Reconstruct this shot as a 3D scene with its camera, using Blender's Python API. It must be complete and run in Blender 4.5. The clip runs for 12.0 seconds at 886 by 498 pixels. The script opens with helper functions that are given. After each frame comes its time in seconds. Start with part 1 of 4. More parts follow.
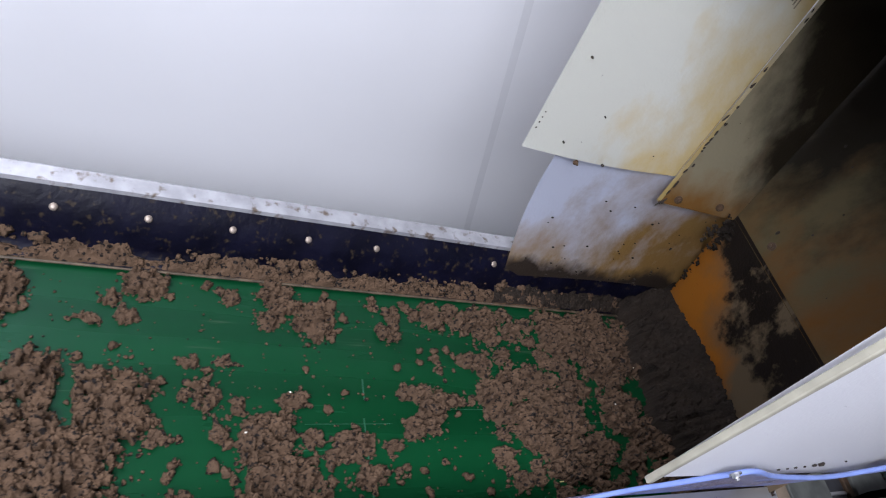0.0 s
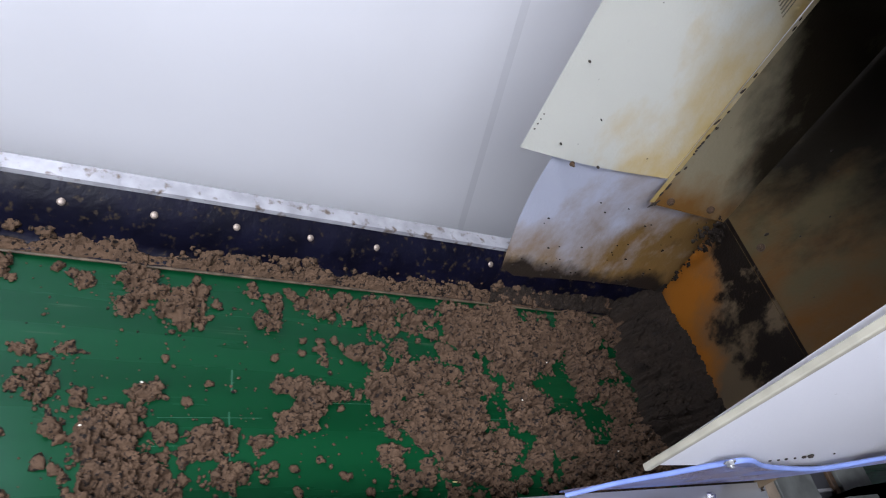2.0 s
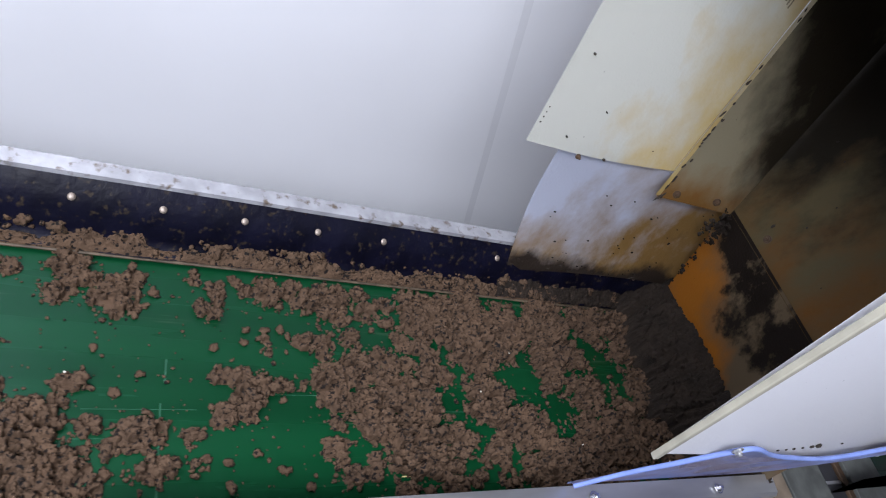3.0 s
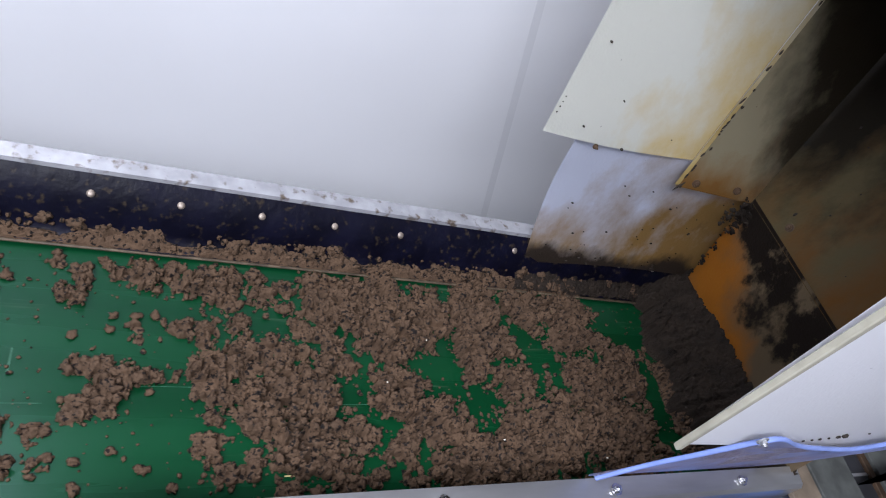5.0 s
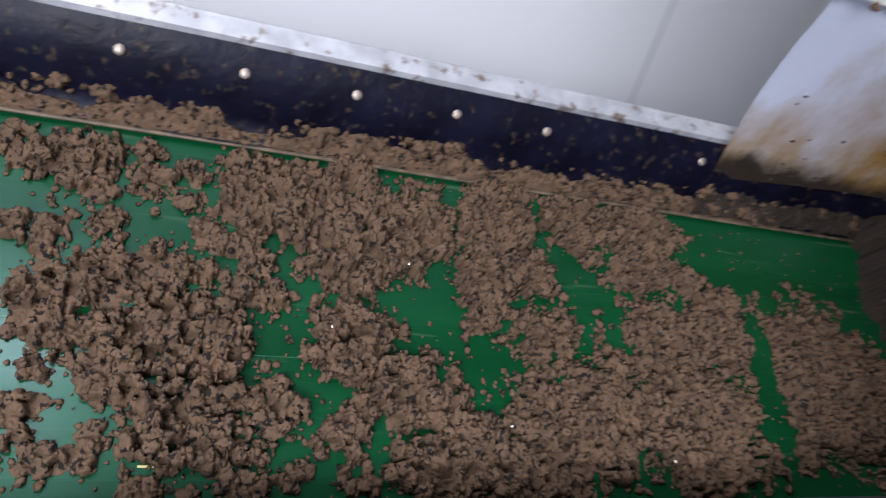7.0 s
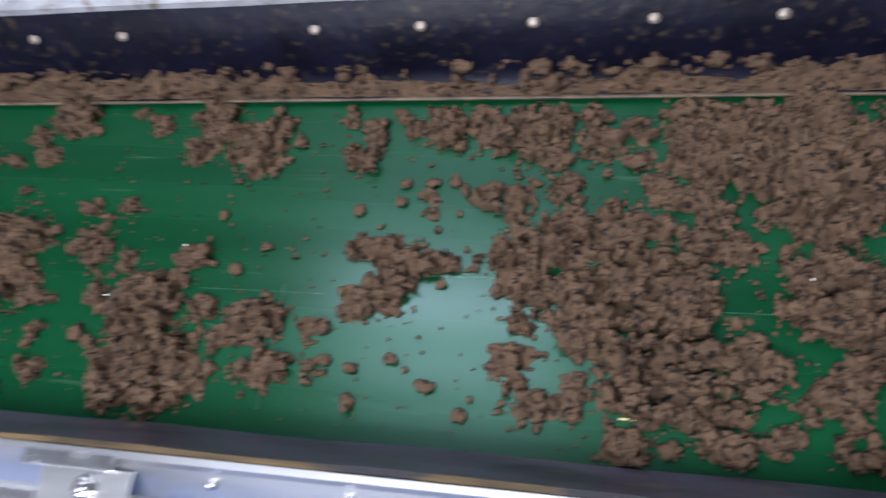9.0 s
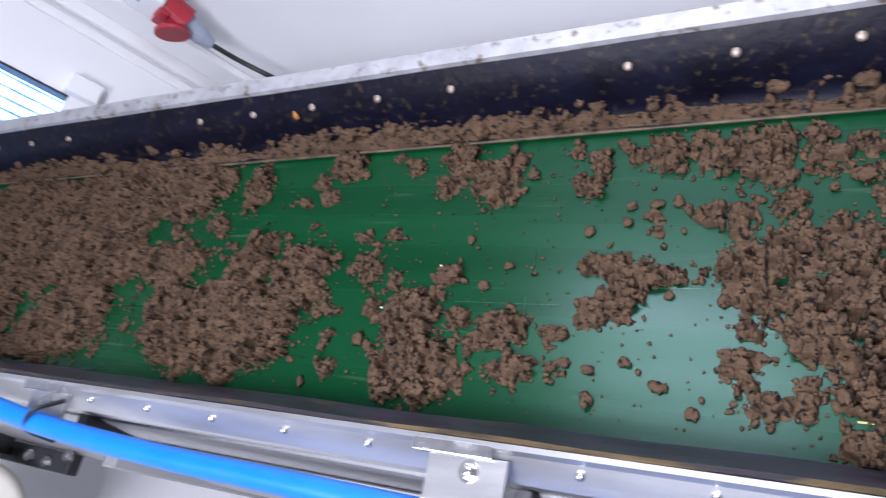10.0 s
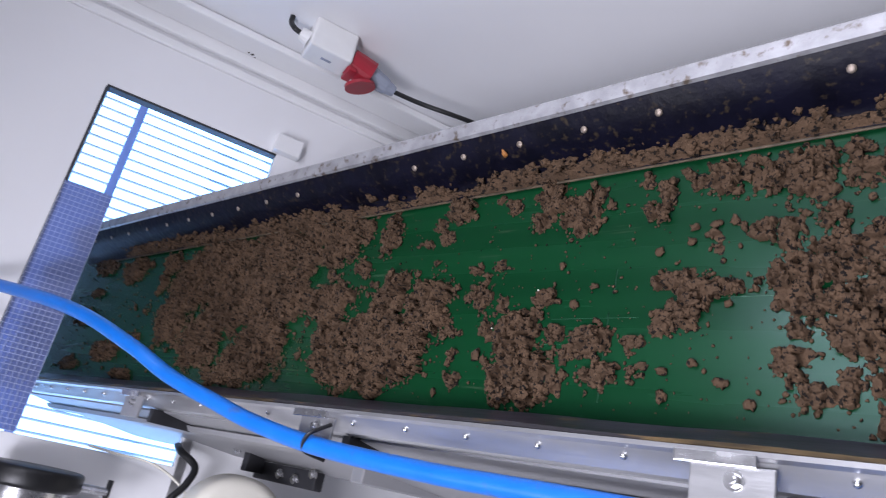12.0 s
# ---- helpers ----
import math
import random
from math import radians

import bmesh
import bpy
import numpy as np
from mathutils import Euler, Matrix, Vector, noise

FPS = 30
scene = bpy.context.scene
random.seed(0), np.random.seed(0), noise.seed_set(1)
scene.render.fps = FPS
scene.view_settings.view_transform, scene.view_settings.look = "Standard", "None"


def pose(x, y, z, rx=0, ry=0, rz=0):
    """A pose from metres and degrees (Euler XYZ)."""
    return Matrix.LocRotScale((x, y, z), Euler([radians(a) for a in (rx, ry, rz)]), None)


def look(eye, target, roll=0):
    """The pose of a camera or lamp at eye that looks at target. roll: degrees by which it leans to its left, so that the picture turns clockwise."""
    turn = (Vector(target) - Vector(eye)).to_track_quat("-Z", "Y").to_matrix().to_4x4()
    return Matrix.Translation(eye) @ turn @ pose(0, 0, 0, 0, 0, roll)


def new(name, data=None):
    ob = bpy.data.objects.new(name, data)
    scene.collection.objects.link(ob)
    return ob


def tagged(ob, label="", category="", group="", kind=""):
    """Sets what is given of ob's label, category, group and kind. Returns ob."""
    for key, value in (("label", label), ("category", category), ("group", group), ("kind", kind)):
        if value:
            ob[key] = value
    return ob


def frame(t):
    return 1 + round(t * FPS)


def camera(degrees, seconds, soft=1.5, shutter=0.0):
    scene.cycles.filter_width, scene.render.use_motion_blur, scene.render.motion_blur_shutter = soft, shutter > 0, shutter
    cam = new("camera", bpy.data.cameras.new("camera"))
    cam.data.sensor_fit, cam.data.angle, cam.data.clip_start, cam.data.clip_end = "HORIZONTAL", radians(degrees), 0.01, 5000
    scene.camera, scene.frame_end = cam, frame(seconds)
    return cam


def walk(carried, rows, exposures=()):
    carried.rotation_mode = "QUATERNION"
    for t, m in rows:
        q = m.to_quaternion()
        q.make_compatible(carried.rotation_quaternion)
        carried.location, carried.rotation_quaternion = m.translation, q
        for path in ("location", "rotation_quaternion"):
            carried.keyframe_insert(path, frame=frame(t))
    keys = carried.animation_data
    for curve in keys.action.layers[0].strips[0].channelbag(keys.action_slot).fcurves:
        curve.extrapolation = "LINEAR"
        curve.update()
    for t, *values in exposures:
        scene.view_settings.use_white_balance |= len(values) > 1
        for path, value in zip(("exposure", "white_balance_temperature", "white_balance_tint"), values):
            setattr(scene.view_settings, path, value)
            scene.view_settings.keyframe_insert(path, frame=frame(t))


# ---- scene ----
# The conveyor is drawn in its own space: x along the belt (it runs to -x), y across, z off the belt.
TILT = 20.0
M = pose(0, 0, 0.85, 0, TILT, 0)
SPEED = 0.0872

cam = camera(66.09, 12.0, soft=1.15, shutter=0.6)
walk(cam, [
    (0, M @ pose(0.1148, -0.5425, 0.7687, 39.455, -27.431, -12.442)),
    (0.5, M @ pose(0.1106, -0.5479, 0.7701, 40.368, -27.348, -13.638)),
    (1, M @ pose(0.0967, -0.5568, 0.7662, 40.820, -28.796, -13.700)),
    (1.5, M @ pose(0.0916, -0.5575, 0.7638, 40.594, -28.544, -13.199)),
    (2, M @ pose(0.0913, -0.5621, 0.7639, 40.606, -28.531, -13.066)),
    (2.5, M @ pose(0.0896, -0.5654, 0.7625, 40.376, -28.044, -12.917)),
    (3, M @ pose(0.0883, -0.5710, 0.7606, 40.574, -27.977, -13.048)),
    (5, M @ pose(0.0896, -0.5734, 0.7536, 40.171, -26.484, -12.685)),
    (5.5, M @ pose(0.0815, -0.5724, 0.7463, 39.257, -25.863, -11.560)),
    (6, M @ pose(0.1045, -0.5205, 0.6898, 35.692, -23.911, -8.820)),
    (6.5, M @ pose(0.1494, -0.4595, 0.6086, 31.136, -23.448, -6.450)),
    (6.7, M @ pose(0.1642, -0.4321, 0.5684, 29.582, -23.328, -5.662)),
    (8.3, M @ pose(0.0479, -0.3755, 0.4916, 21.446, -1.840, 4.608)),
    (8.5, M @ pose(0.0085, -0.3936, 0.4913, 23.511, 1.030, 3.929)),
    (8.6, M @ pose(0.0007, -0.3940, 0.4991, 23.743, 3.448, 4.349)),
    (9, M @ pose(-0.0523, -0.4121, 0.5294, 23.778, 9.898, 6.335)),
    (9.5, M @ pose(-0.1083, -0.4401, 0.5651, 25.607, 19.417, 9.466)),
    (10, M @ pose(-0.1425, -0.4591, 0.6103, 28.080, 25.371, 12.609)),
    (10.5, M @ pose(-0.1631, -0.4668, 0.6445, 28.345, 30.070, 13.926)),
    (11, M @ pose(-0.1731, -0.4744, 0.6800, 30.514, 34.792, 16.225)),
    (11.5, M @ pose(-0.1801, -0.4742, 0.6923, 30.575, 36.271, 16.029)),
    (12, M @ pose(-0.1777, -0.4827, 0.7030, 30.485, 39.027, 14.862)),
], exposures=[(0, 0.03, 6350, 11), (3, 0.03, 6300, 10), (5.5, 0.0, 6300, 10), (6.5, 0.34, 6400, 10), (8.5, -0.08, 6250, 9), (9.5, 0.15, 6250, 10), (10, 0.12, 6300, 14),
              (10.5, 0.12, 6350, 17), (11, -0.30, 6400, 17), (12, -0.42, 6450, 15)])

# ---- light ----
SUN = Vector((0.35, -1.0, 0.75)).normalized()
world = bpy.data.worlds.new("world")
scene.world = world
world.use_nodes = True
wn = world.node_tree.nodes
sky = wn.new("ShaderNodeTexSky")
sky.sky_type, sky.sun_disc = "NISHITA", False
sky.sun_elevation, sky.sun_rotation = math.asin(SUN.z), math.atan2(SUN.x, SUN.y)
world.node_tree.links.new(sky.outputs[0], wn["Background"].inputs[0])
wn["Background"].inputs[1].default_value = 0.15
sun = new("sun", bpy.data.lights.new("sun", "SUN"))
sun.data.energy, sun.data.angle, sun.data.color = 4.0, radians(0.5), (1.0, 0.95, 0.88)
sun.matrix_world = look(SUN * 20, (0, 0, 0))


def unseen_lamp(x, y, z, lx, ly, watts):
    la = new("unseen_ceiling_light", bpy.data.lights.new("unseen_ceiling_light", "AREA"))
    la.data.shape, la.data.size, la.data.size_y = "RECTANGLE", lx, ly
    la.data.energy, la.data.color = watts, (0.87, 0.89, 1.0)
    la.matrix_world = pose(x, y, z)


unseen_lamp(0.12, 0.22, 2.50, 0.74, 0.30, 24)
# Added light over the near side, out of view, to brighten the white wall.
unseen_lamp(0.10, -1.2, 2.50, 1.3, 0.60, 96)


# ---- materials ----
def mat(name, col, rough=0.6, metal=0.0, var=0.15, scale=8.0, bump=0.1, bscale=60.0, col2=None, spec=0.5, stretch=(1, 1, 1),
        spots=None, isl=0.0, tint=(1, 1, 1)):
    m = bpy.data.materials.new(name)
    m.use_nodes = True
    nt = m.node_tree
    n, l = nt.nodes, nt.links
    b = n["Principled BSDF"]
    tc = n.new("ShaderNodeTexCoord")
    mp = n.new("ShaderNodeMapping")
    mp.inputs["Scale"].default_value = stretch
    l.new(tc.outputs["Object"], mp.inputs[0])
    n1 = n.new("ShaderNodeTexNoise")
    n1.inputs["Scale"].default_value, n1.inputs["Detail"].default_value = scale, 6
    l.new(mp.outputs[0], n1.inputs["Vector"])
    cr = n.new("ShaderNodeValToRGB")
    c2 = col2 or tuple(c * (1 - var) for c in col)
    cr.color_ramp.elements[0].position, cr.color_ramp.elements[1].position = 0.36, 0.64
    cr.color_ramp.elements[0].color, cr.color_ramp.elements[1].color = (*c2, 1), (*col, 1)
    l.new(n1.outputs[0], cr.inputs[0])
    out = cr.outputs[0]
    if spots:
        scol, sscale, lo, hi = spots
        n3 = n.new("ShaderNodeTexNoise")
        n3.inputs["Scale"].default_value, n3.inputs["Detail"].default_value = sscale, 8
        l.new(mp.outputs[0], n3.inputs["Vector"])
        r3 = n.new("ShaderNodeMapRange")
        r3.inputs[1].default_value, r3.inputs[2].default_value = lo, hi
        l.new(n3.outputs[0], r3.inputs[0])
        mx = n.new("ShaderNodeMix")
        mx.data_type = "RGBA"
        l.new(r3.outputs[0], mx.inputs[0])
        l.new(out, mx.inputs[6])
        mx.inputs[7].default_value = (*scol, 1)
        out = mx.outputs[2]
    if isl:
        ge = n.new("ShaderNodeNewGeometry")
        hs = n.new("ShaderNodeHueSaturation")
        ma = n.new("ShaderNodeMapRange")
        ma.inputs[3].default_value, ma.inputs[4].default_value = 1 - isl, 1 + isl
        l.new(ge.outputs["Random Per Island"], ma.inputs[0])
        l.new(ma.outputs[0], hs.inputs["Value"])
        l.new(out, hs.inputs["Color"])
        out = hs.outputs[0]
    l.new(out, b.inputs["Base Color"])
    b.inputs["Specular Tint"].default_value = (*tint, 1)
    n2 = n.new("ShaderNodeTexNoise")
    n2.inputs["Scale"].default_value, n2.inputs["Detail"].default_value = bscale, 8
    l.new(mp.outputs[0], n2.inputs["Vector"])
    rr = n.new("ShaderNodeMapRange")
    rr.inputs[3].default_value, rr.inputs[4].default_value = max(0.03, rough - 0.12), min(1, rough + 0.12)
    l.new(n1.outputs[0], rr.inputs[0])
    l.new(rr.outputs[0], b.inputs["Roughness"])
    bp = n.new("ShaderNodeBump")
    bp.inputs["Strength"].default_value, bp.inputs["Distance"].default_value = bump, 0.004
    l.new(n2.outputs[0], bp.inputs["Height"])
    l.new(bp.outputs[0], b.inputs["Normal"])
    b.inputs["Metallic"].default_value = metal
    b.inputs["Specular IOR Level"].default_value = spec
    return m


# The dark flecks paint the shade of small pits between the lumps.
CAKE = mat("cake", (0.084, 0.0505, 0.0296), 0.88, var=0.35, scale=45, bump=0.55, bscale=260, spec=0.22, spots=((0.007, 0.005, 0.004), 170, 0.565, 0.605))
# Cake colour darkened for shade below the hopper; also used on the black crust.
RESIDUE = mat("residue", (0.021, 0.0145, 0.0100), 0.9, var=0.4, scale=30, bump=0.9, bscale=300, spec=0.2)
BELT = mat("belt", (0.0022, 0.036, 0.0115), 0.27, var=0.30, scale=14, bump=0.06, bscale=30, stretch=(0.06, 1, 1), spec=0.24, tint=(0.7, 0.97, 1.0),
           spots=((0.03, 0.06, 0.032), 90, 0.64, 0.74))
RUBBER = mat("rubber", (0.003, 0.003, 0.010), 0.45, var=0.5, scale=20, bump=0.35, bscale=60, spec=0.11,
             spots=((0.026, 0.019, 0.013), 110, 0.58, 0.70))
NRUBBER = mat("near_rubber", (0.050, 0.046, 0.064), 0.34, var=0.5, scale=30, bump=0.2, bscale=70, stretch=(0.3, 1, 1), spec=0.5,
              spots=((0.10, 0.072, 0.040), 80, 0.60, 0.70))
LIP = mat("lip_tan", (0.10, 0.072, 0.044), 0.6, var=0.6, scale=60, bump=0.2)
SCUFF = mat("scuffed_edge", (0.13, 0.085, 0.035), 0.6, var=0.8, scale=50, bump=0.2, stretch=(0.25, 1, 1), spots=((0.020, 0.018, 0.022), 40, 0.47, 0.54))
ZINC = mat("zinc", (0.52, 0.52, 0.53), 0.33, 0.85, var=0.25, scale=25, bump=0.06, bscale=200, stretch=(0.2, 1, 1))
DIRTYZINC = mat("dirty_zinc", (0.40, 0.40, 0.42), 0.48, 0.55, var=0.25, scale=40, bump=0.15, bscale=120,
                spots=((0.13, 0.10, 0.075), 70, 0.57, 0.70))
STEEL = mat("steel", (0.7, 0.7, 0.71), 0.25, 1.0, var=0.1, scale=60, bump=0.03)
BRASSY = mat("rivet_steel", (0.28, 0.23, 0.19), 0.48, 0.6, var=0.25, scale=200, bump=0.1)
FRAME = mat("frame_paint", (0.30, 0.30, 0.31), 0.5, 0.2, var=0.12, scale=6, bump=0.04)
RUSTY = mat("rusty_bolt", (0.10, 0.06, 0.035), 0.6, 0.4, var=0.5, scale=90, bump=0.3)
DARK = mat("dark_steel", (0.04, 0.04, 0.045), 0.5, 0.3, var=0.3, scale=20)
WALL = mat("wall_panel", (0.83, 0.83, 0.84), 0.55, var=0.035, scale=2.2, bump=0.02, bscale=30)
JOINT = mat("joint_white", (0.75, 0.75, 0.76), 0.5, var=0.03, scale=5)
TRIM = mat("trim_white", (0.84, 0.84, 0.84), 0.45, var=0.04, scale=5, bump=0.02)
# Unseen ceiling and walls are grey, and the floor dark, to cut bounced light.
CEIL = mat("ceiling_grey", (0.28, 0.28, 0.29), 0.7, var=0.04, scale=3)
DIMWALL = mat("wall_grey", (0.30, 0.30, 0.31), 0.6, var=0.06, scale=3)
FLOOR = mat("floor_grey", (0.13, 0.13, 0.135), 0.6, var=0.2, scale=5, bump=0.1, bscale=50)
HOSE = mat("hose_blue", (0.0, 0.145, 0.58), 0.4, var=0.1, scale=25, bump=0.02, spots=((0.03, 0.12, 0.4), 45, 0.62, 0.75))
RED = mat("socket_red", (0.36, 0.015, 0.03), 0.4, var=0.15, scale=30)
PGREY = mat("plug_grey", (0.30, 0.33, 0.40), 0.5, var=0.1, scale=30)
BOX = mat("box_white", (0.78, 0.78, 0.77), 0.5, var=0.05, scale=20)
BLACK = mat("black_plastic", (0.012, 0.012, 0.013), 0.4, var=0.3, scale=30)
IVORY = mat("ivory_plastic", (0.72, 0.69, 0.60), 0.45, var=0.06, scale=10)


def panel_mat(name, base, rust, dark, rlo, dlo, seed, along=None, smut_shade=None, crisp=1.0, spec=0.5):
    """A yellowed plastic sheet with rust-coloured run marks and dark smears; ramps can darken for shade."""
    m = bpy.data.materials.new(name)
    m.use_nodes = True
    nt = m.node_tree
    n, l = nt.nodes, nt.links
    b = n["Principled BSDF"]
    tc = n.new("ShaderNodeTexCoord")
    mp = n.new("ShaderNodeMapping")
    mp.inputs["Location"].default_value = (seed, seed * 0.7, 0)
    mp.inputs["Scale"].default_value = (1, 1, 0.6)
    l.new(tc.outputs["Object"], mp.inputs[0])
    col = None
    prev = (*base, 1)
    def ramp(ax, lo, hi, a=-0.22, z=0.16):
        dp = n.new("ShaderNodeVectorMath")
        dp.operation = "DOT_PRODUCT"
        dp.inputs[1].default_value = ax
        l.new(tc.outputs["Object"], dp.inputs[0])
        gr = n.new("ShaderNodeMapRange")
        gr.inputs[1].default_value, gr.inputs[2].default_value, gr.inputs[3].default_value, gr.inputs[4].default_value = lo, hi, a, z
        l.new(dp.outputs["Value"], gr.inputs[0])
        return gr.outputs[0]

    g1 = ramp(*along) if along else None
    grads = {11.0: g1, 14.0: ramp(*smut_shade) if smut_shade else g1}
    for scale, lo, hi, c in ((11.0, rlo - 0.08, rlo + 0.26, rust), (14.0, dlo + 0.08 - 0.12 * crisp, dlo + 0.08 + 0.12 * crisp, dark), (170.0, 0.70, 0.74, (0.03, 0.022, 0.015))):
        t = n.new("ShaderNodeTexNoise")
        t.inputs["Scale"].default_value, t.inputs["Detail"].default_value, t.inputs["Roughness"].default_value = scale, 8, 0.62
        l.new(mp.outputs[0], t.inputs["Vector"])
        r = n.new("ShaderNodeMapRange")
        r.inputs[1].default_value, r.inputs[2].default_value = lo, hi
        src = t.outputs[0]
        grad = grads.get(scale)
        if grad is not None:
            ad = n.new("ShaderNodeMath")
            ad.operation = "ADD"
            l.new(src, ad.inputs[0])
            l.new(grad, ad.inputs[1])
            src = ad.outputs[0]
        l.new(src, r.inputs[0])
        x = n.new("ShaderNodeMix")
        x.data_type = "RGBA"
        l.new(r.outputs[0], x.inputs[0])
        if col is None:
            x.inputs[6].default_value = prev
        else:
            l.new(col, x.inputs[6])
        x.inputs[7].default_value = (*c, 1)
        col = x.outputs[2]
    l.new(col, b.inputs["Base Color"])
    b.inputs["Roughness"].default_value = 0.45
    b.inputs["Specular IOR Level"].default_value = spec
    g = n.new("ShaderNodeTexNoise")
    g.inputs["Scale"].default_value, g.inputs["Detail"].default_value = 240, 5
    l.new(tc.outputs["Object"], g.inputs["Vector"])
    bp = n.new("ShaderNodeBump")
    bp.inputs["Strength"].default_value, bp.inputs["Distance"].default_value = 0.15, 0.003
    l.new(g.outputs[0], bp.inputs["Height"])
    l.new(bp.outputs[0], b.inputs["Normal"])
    return m


RUST, GRIME = (0.42, 0.20, 0.03), (0.035, 0.025, 0.018)
PANEL = panel_mat("panel_cream", (0.57, 0.57, 0.51), (0.50, 0.38, 0.15), GRIME, 0.50, 0.86, 3.1, ((0.95, 0, -0.30), 0.52, 0.74, -0.25, 0.32))
# On the inner and end sheets the dark ramp paints hopper shade besides smears.
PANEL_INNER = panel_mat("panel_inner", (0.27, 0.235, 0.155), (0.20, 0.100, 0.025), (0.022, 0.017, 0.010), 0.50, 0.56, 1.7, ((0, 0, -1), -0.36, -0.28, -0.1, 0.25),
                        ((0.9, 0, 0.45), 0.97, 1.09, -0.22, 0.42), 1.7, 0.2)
PANEL_DIRTY_SHADE = panel_mat("panel_dirty_shade", (0.105, 0.084, 0.042), (0.15, 0.062, 0.012), (0.018, 0.014, 0.009), 0.52, 0.56, 2.7, ((0, -1, 0), 0.02, 0.25, -0.10, 0.10),
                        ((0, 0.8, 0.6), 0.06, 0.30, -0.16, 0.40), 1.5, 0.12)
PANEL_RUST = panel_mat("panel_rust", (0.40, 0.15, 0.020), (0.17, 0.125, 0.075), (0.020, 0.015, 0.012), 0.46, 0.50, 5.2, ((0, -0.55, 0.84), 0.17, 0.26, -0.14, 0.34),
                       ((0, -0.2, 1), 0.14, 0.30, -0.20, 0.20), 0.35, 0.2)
PANEL_WHITE = panel_mat("panel_white", (0.74, 0.74, 0.76), (0.70, 0.68, 0.62), GRIME, 0.64, 0.82, 8.8)
FLAP = panel_mat("flap_plastic", (0.50, 0.52, 0.59), (0.27, 0.165, 0.055), GRIME, 0.46, 0.60, 6.4, ((0.75, 0, -0.6), 0.34, 0.66, -0.25, 0.3),
                 ((0.133, 0, -1.0), -0.012, 0.05, -0.12, 0.48))
BLUEFLAP = mat("blue_clear_plastic", (0.34, 0.42, 0.74), 0.16, var=0.4, scale=14, bump=0.25, bscale=9, col2=(0.36, 0.30, 0.40))
EDGE = mat("edge_cream", (0.34, 0.32, 0.25), 0.5, var=0.25, scale=30, bump=0.06, spots=((0.10, 0.07, 0.04), 60, 0.66, 0.74))
RIM = mat("rim_blue", (0.20, 0.27, 0.58), 0.15, var=0.2, scale=30)
MESH = mat("curtain_grid", (0.40, 0.46, 0.66), 0.4, var=0.1)
CLEAR = bpy.data.materials.new("curtain_film")
CLEAR.use_nodes = True
cb = CLEAR.node_tree.nodes["Principled BSDF"]
cb.inputs["Base Color"].default_value = (0.16, 0.20, 0.40, 1)
cb.inputs["Roughness"].default_value = 0.4
cb.inputs["Transmission Weight"].default_value = 0.4
cb.inputs["IOR"].default_value = 1.1


# ---- mesh helpers ----
def mesh_of(bm, name):
    me = bpy.data.meshes.new(name)
    bm.to_mesh(me)
    bm.free()
    return me


def part(name, bm, material, parent, label="", smooth=False, m=None):
    me = mesh_of(bm, name)
    me.materials.append(material)
    if smooth:
        me.shade_smooth()
        me.set_sharp_from_angle(angle=radians(48))
    ob = new(name, me)
    if parent is not None:
        ob.parent = parent
    if m is not None:
        ob.matrix_basis = m
    if label:
        tagged(ob, label)
    return ob


def thing(name, label, category, m=None, group="", kind=""):
    ob = new(name)
    ob.empty_display_size = 0.05
    if m is not None:
        ob.matrix_basis = m
    return tagged(ob, label, category, group, kind)


def box(lo, hi, bevel=0.0, bm=None):
    bm = bm or bmesh.new()
    c = [(a + b) / 2 for a, b in zip(lo, hi)]
    s = [abs(b - a) for a, b in zip(lo, hi)]
    r = bmesh.ops.create_cube(bm, size=1, matrix=Matrix.Translation(c) @ Matrix.Diagonal((*s, 1)))
    if bevel:
        es = list({e for v in r["verts"] for e in v.link_edges})
        bmesh.ops.bevel(bm, geom=es, offset=bevel, segments=2, affect="EDGES", profile=0.5)
    return bm


def rod(p, q, r, seg=16, bm=None, r2=None):
    bm = bm or bmesh.new()
    p, q = Vector(p), Vector(q)
    m = Matrix.Translation((p + q) / 2) @ (q - p).to_track_quat("Z", "Y").to_matrix().to_4x4()
    bmesh.ops.create_cone(bm, cap_ends=True, segments=seg, radius1=r, radius2=r if r2 is None else r2, depth=(q - p).length, matrix=m)
    return bm


def profile_x(pts, x0, x1, thick, n=2, wave=0.0):
    """A sheet drawn along x from an open profile of (y, z) points, with thickness."""
    bm = bmesh.new()
    rows = []
    for i in range(n + 1):
        x = x0 + (x1 - x0) * i / n
        d = wave * noise.noise(Vector((x * 9, 3.3, 0))) if wave else 0
        rows.append([bm.verts.new((x, y + d, z + d * 0.5)) for y, z in pts])
    for a, b in zip(rows, rows[1:]):
        for i in range(len(pts) - 1):
            bm.faces.new((a[i], a[i + 1], b[i + 1], b[i]))
    bmesh.ops.recalc_face_normals(bm, faces=bm.faces)
    bmesh.ops.solidify(bm, geom=bm.faces[:], thickness=thick)
    return bm


def sheet(corners, thick, nu=1, nv=1, bend=None):
    """A sheet between four corners (in turn round it), with thickness; bend(u, v) gives an offset."""
    a, b, c, d = [Vector(p) for p in corners]
    bm = bmesh.new()
    g = []
    for j in range(nv + 1):
        v = j / nv
        row = []
        for i in range(nu + 1):
            u = i / nu
            p = a.lerp(b, u).lerp(d.lerp(c, u), v)
            if bend:
                p = p + Vector(bend(u, v))
            row.append(bm.verts.new(p))
        g.append(row)
    for j in range(nv):
        for i in range(nu):
            bm.faces.new((g[j][i], g[j][i + 1], g[j + 1][i + 1], g[j + 1][i]))
    bmesh.ops.solidify(bm, geom=bm.faces[:], thickness=thick)
    return bm


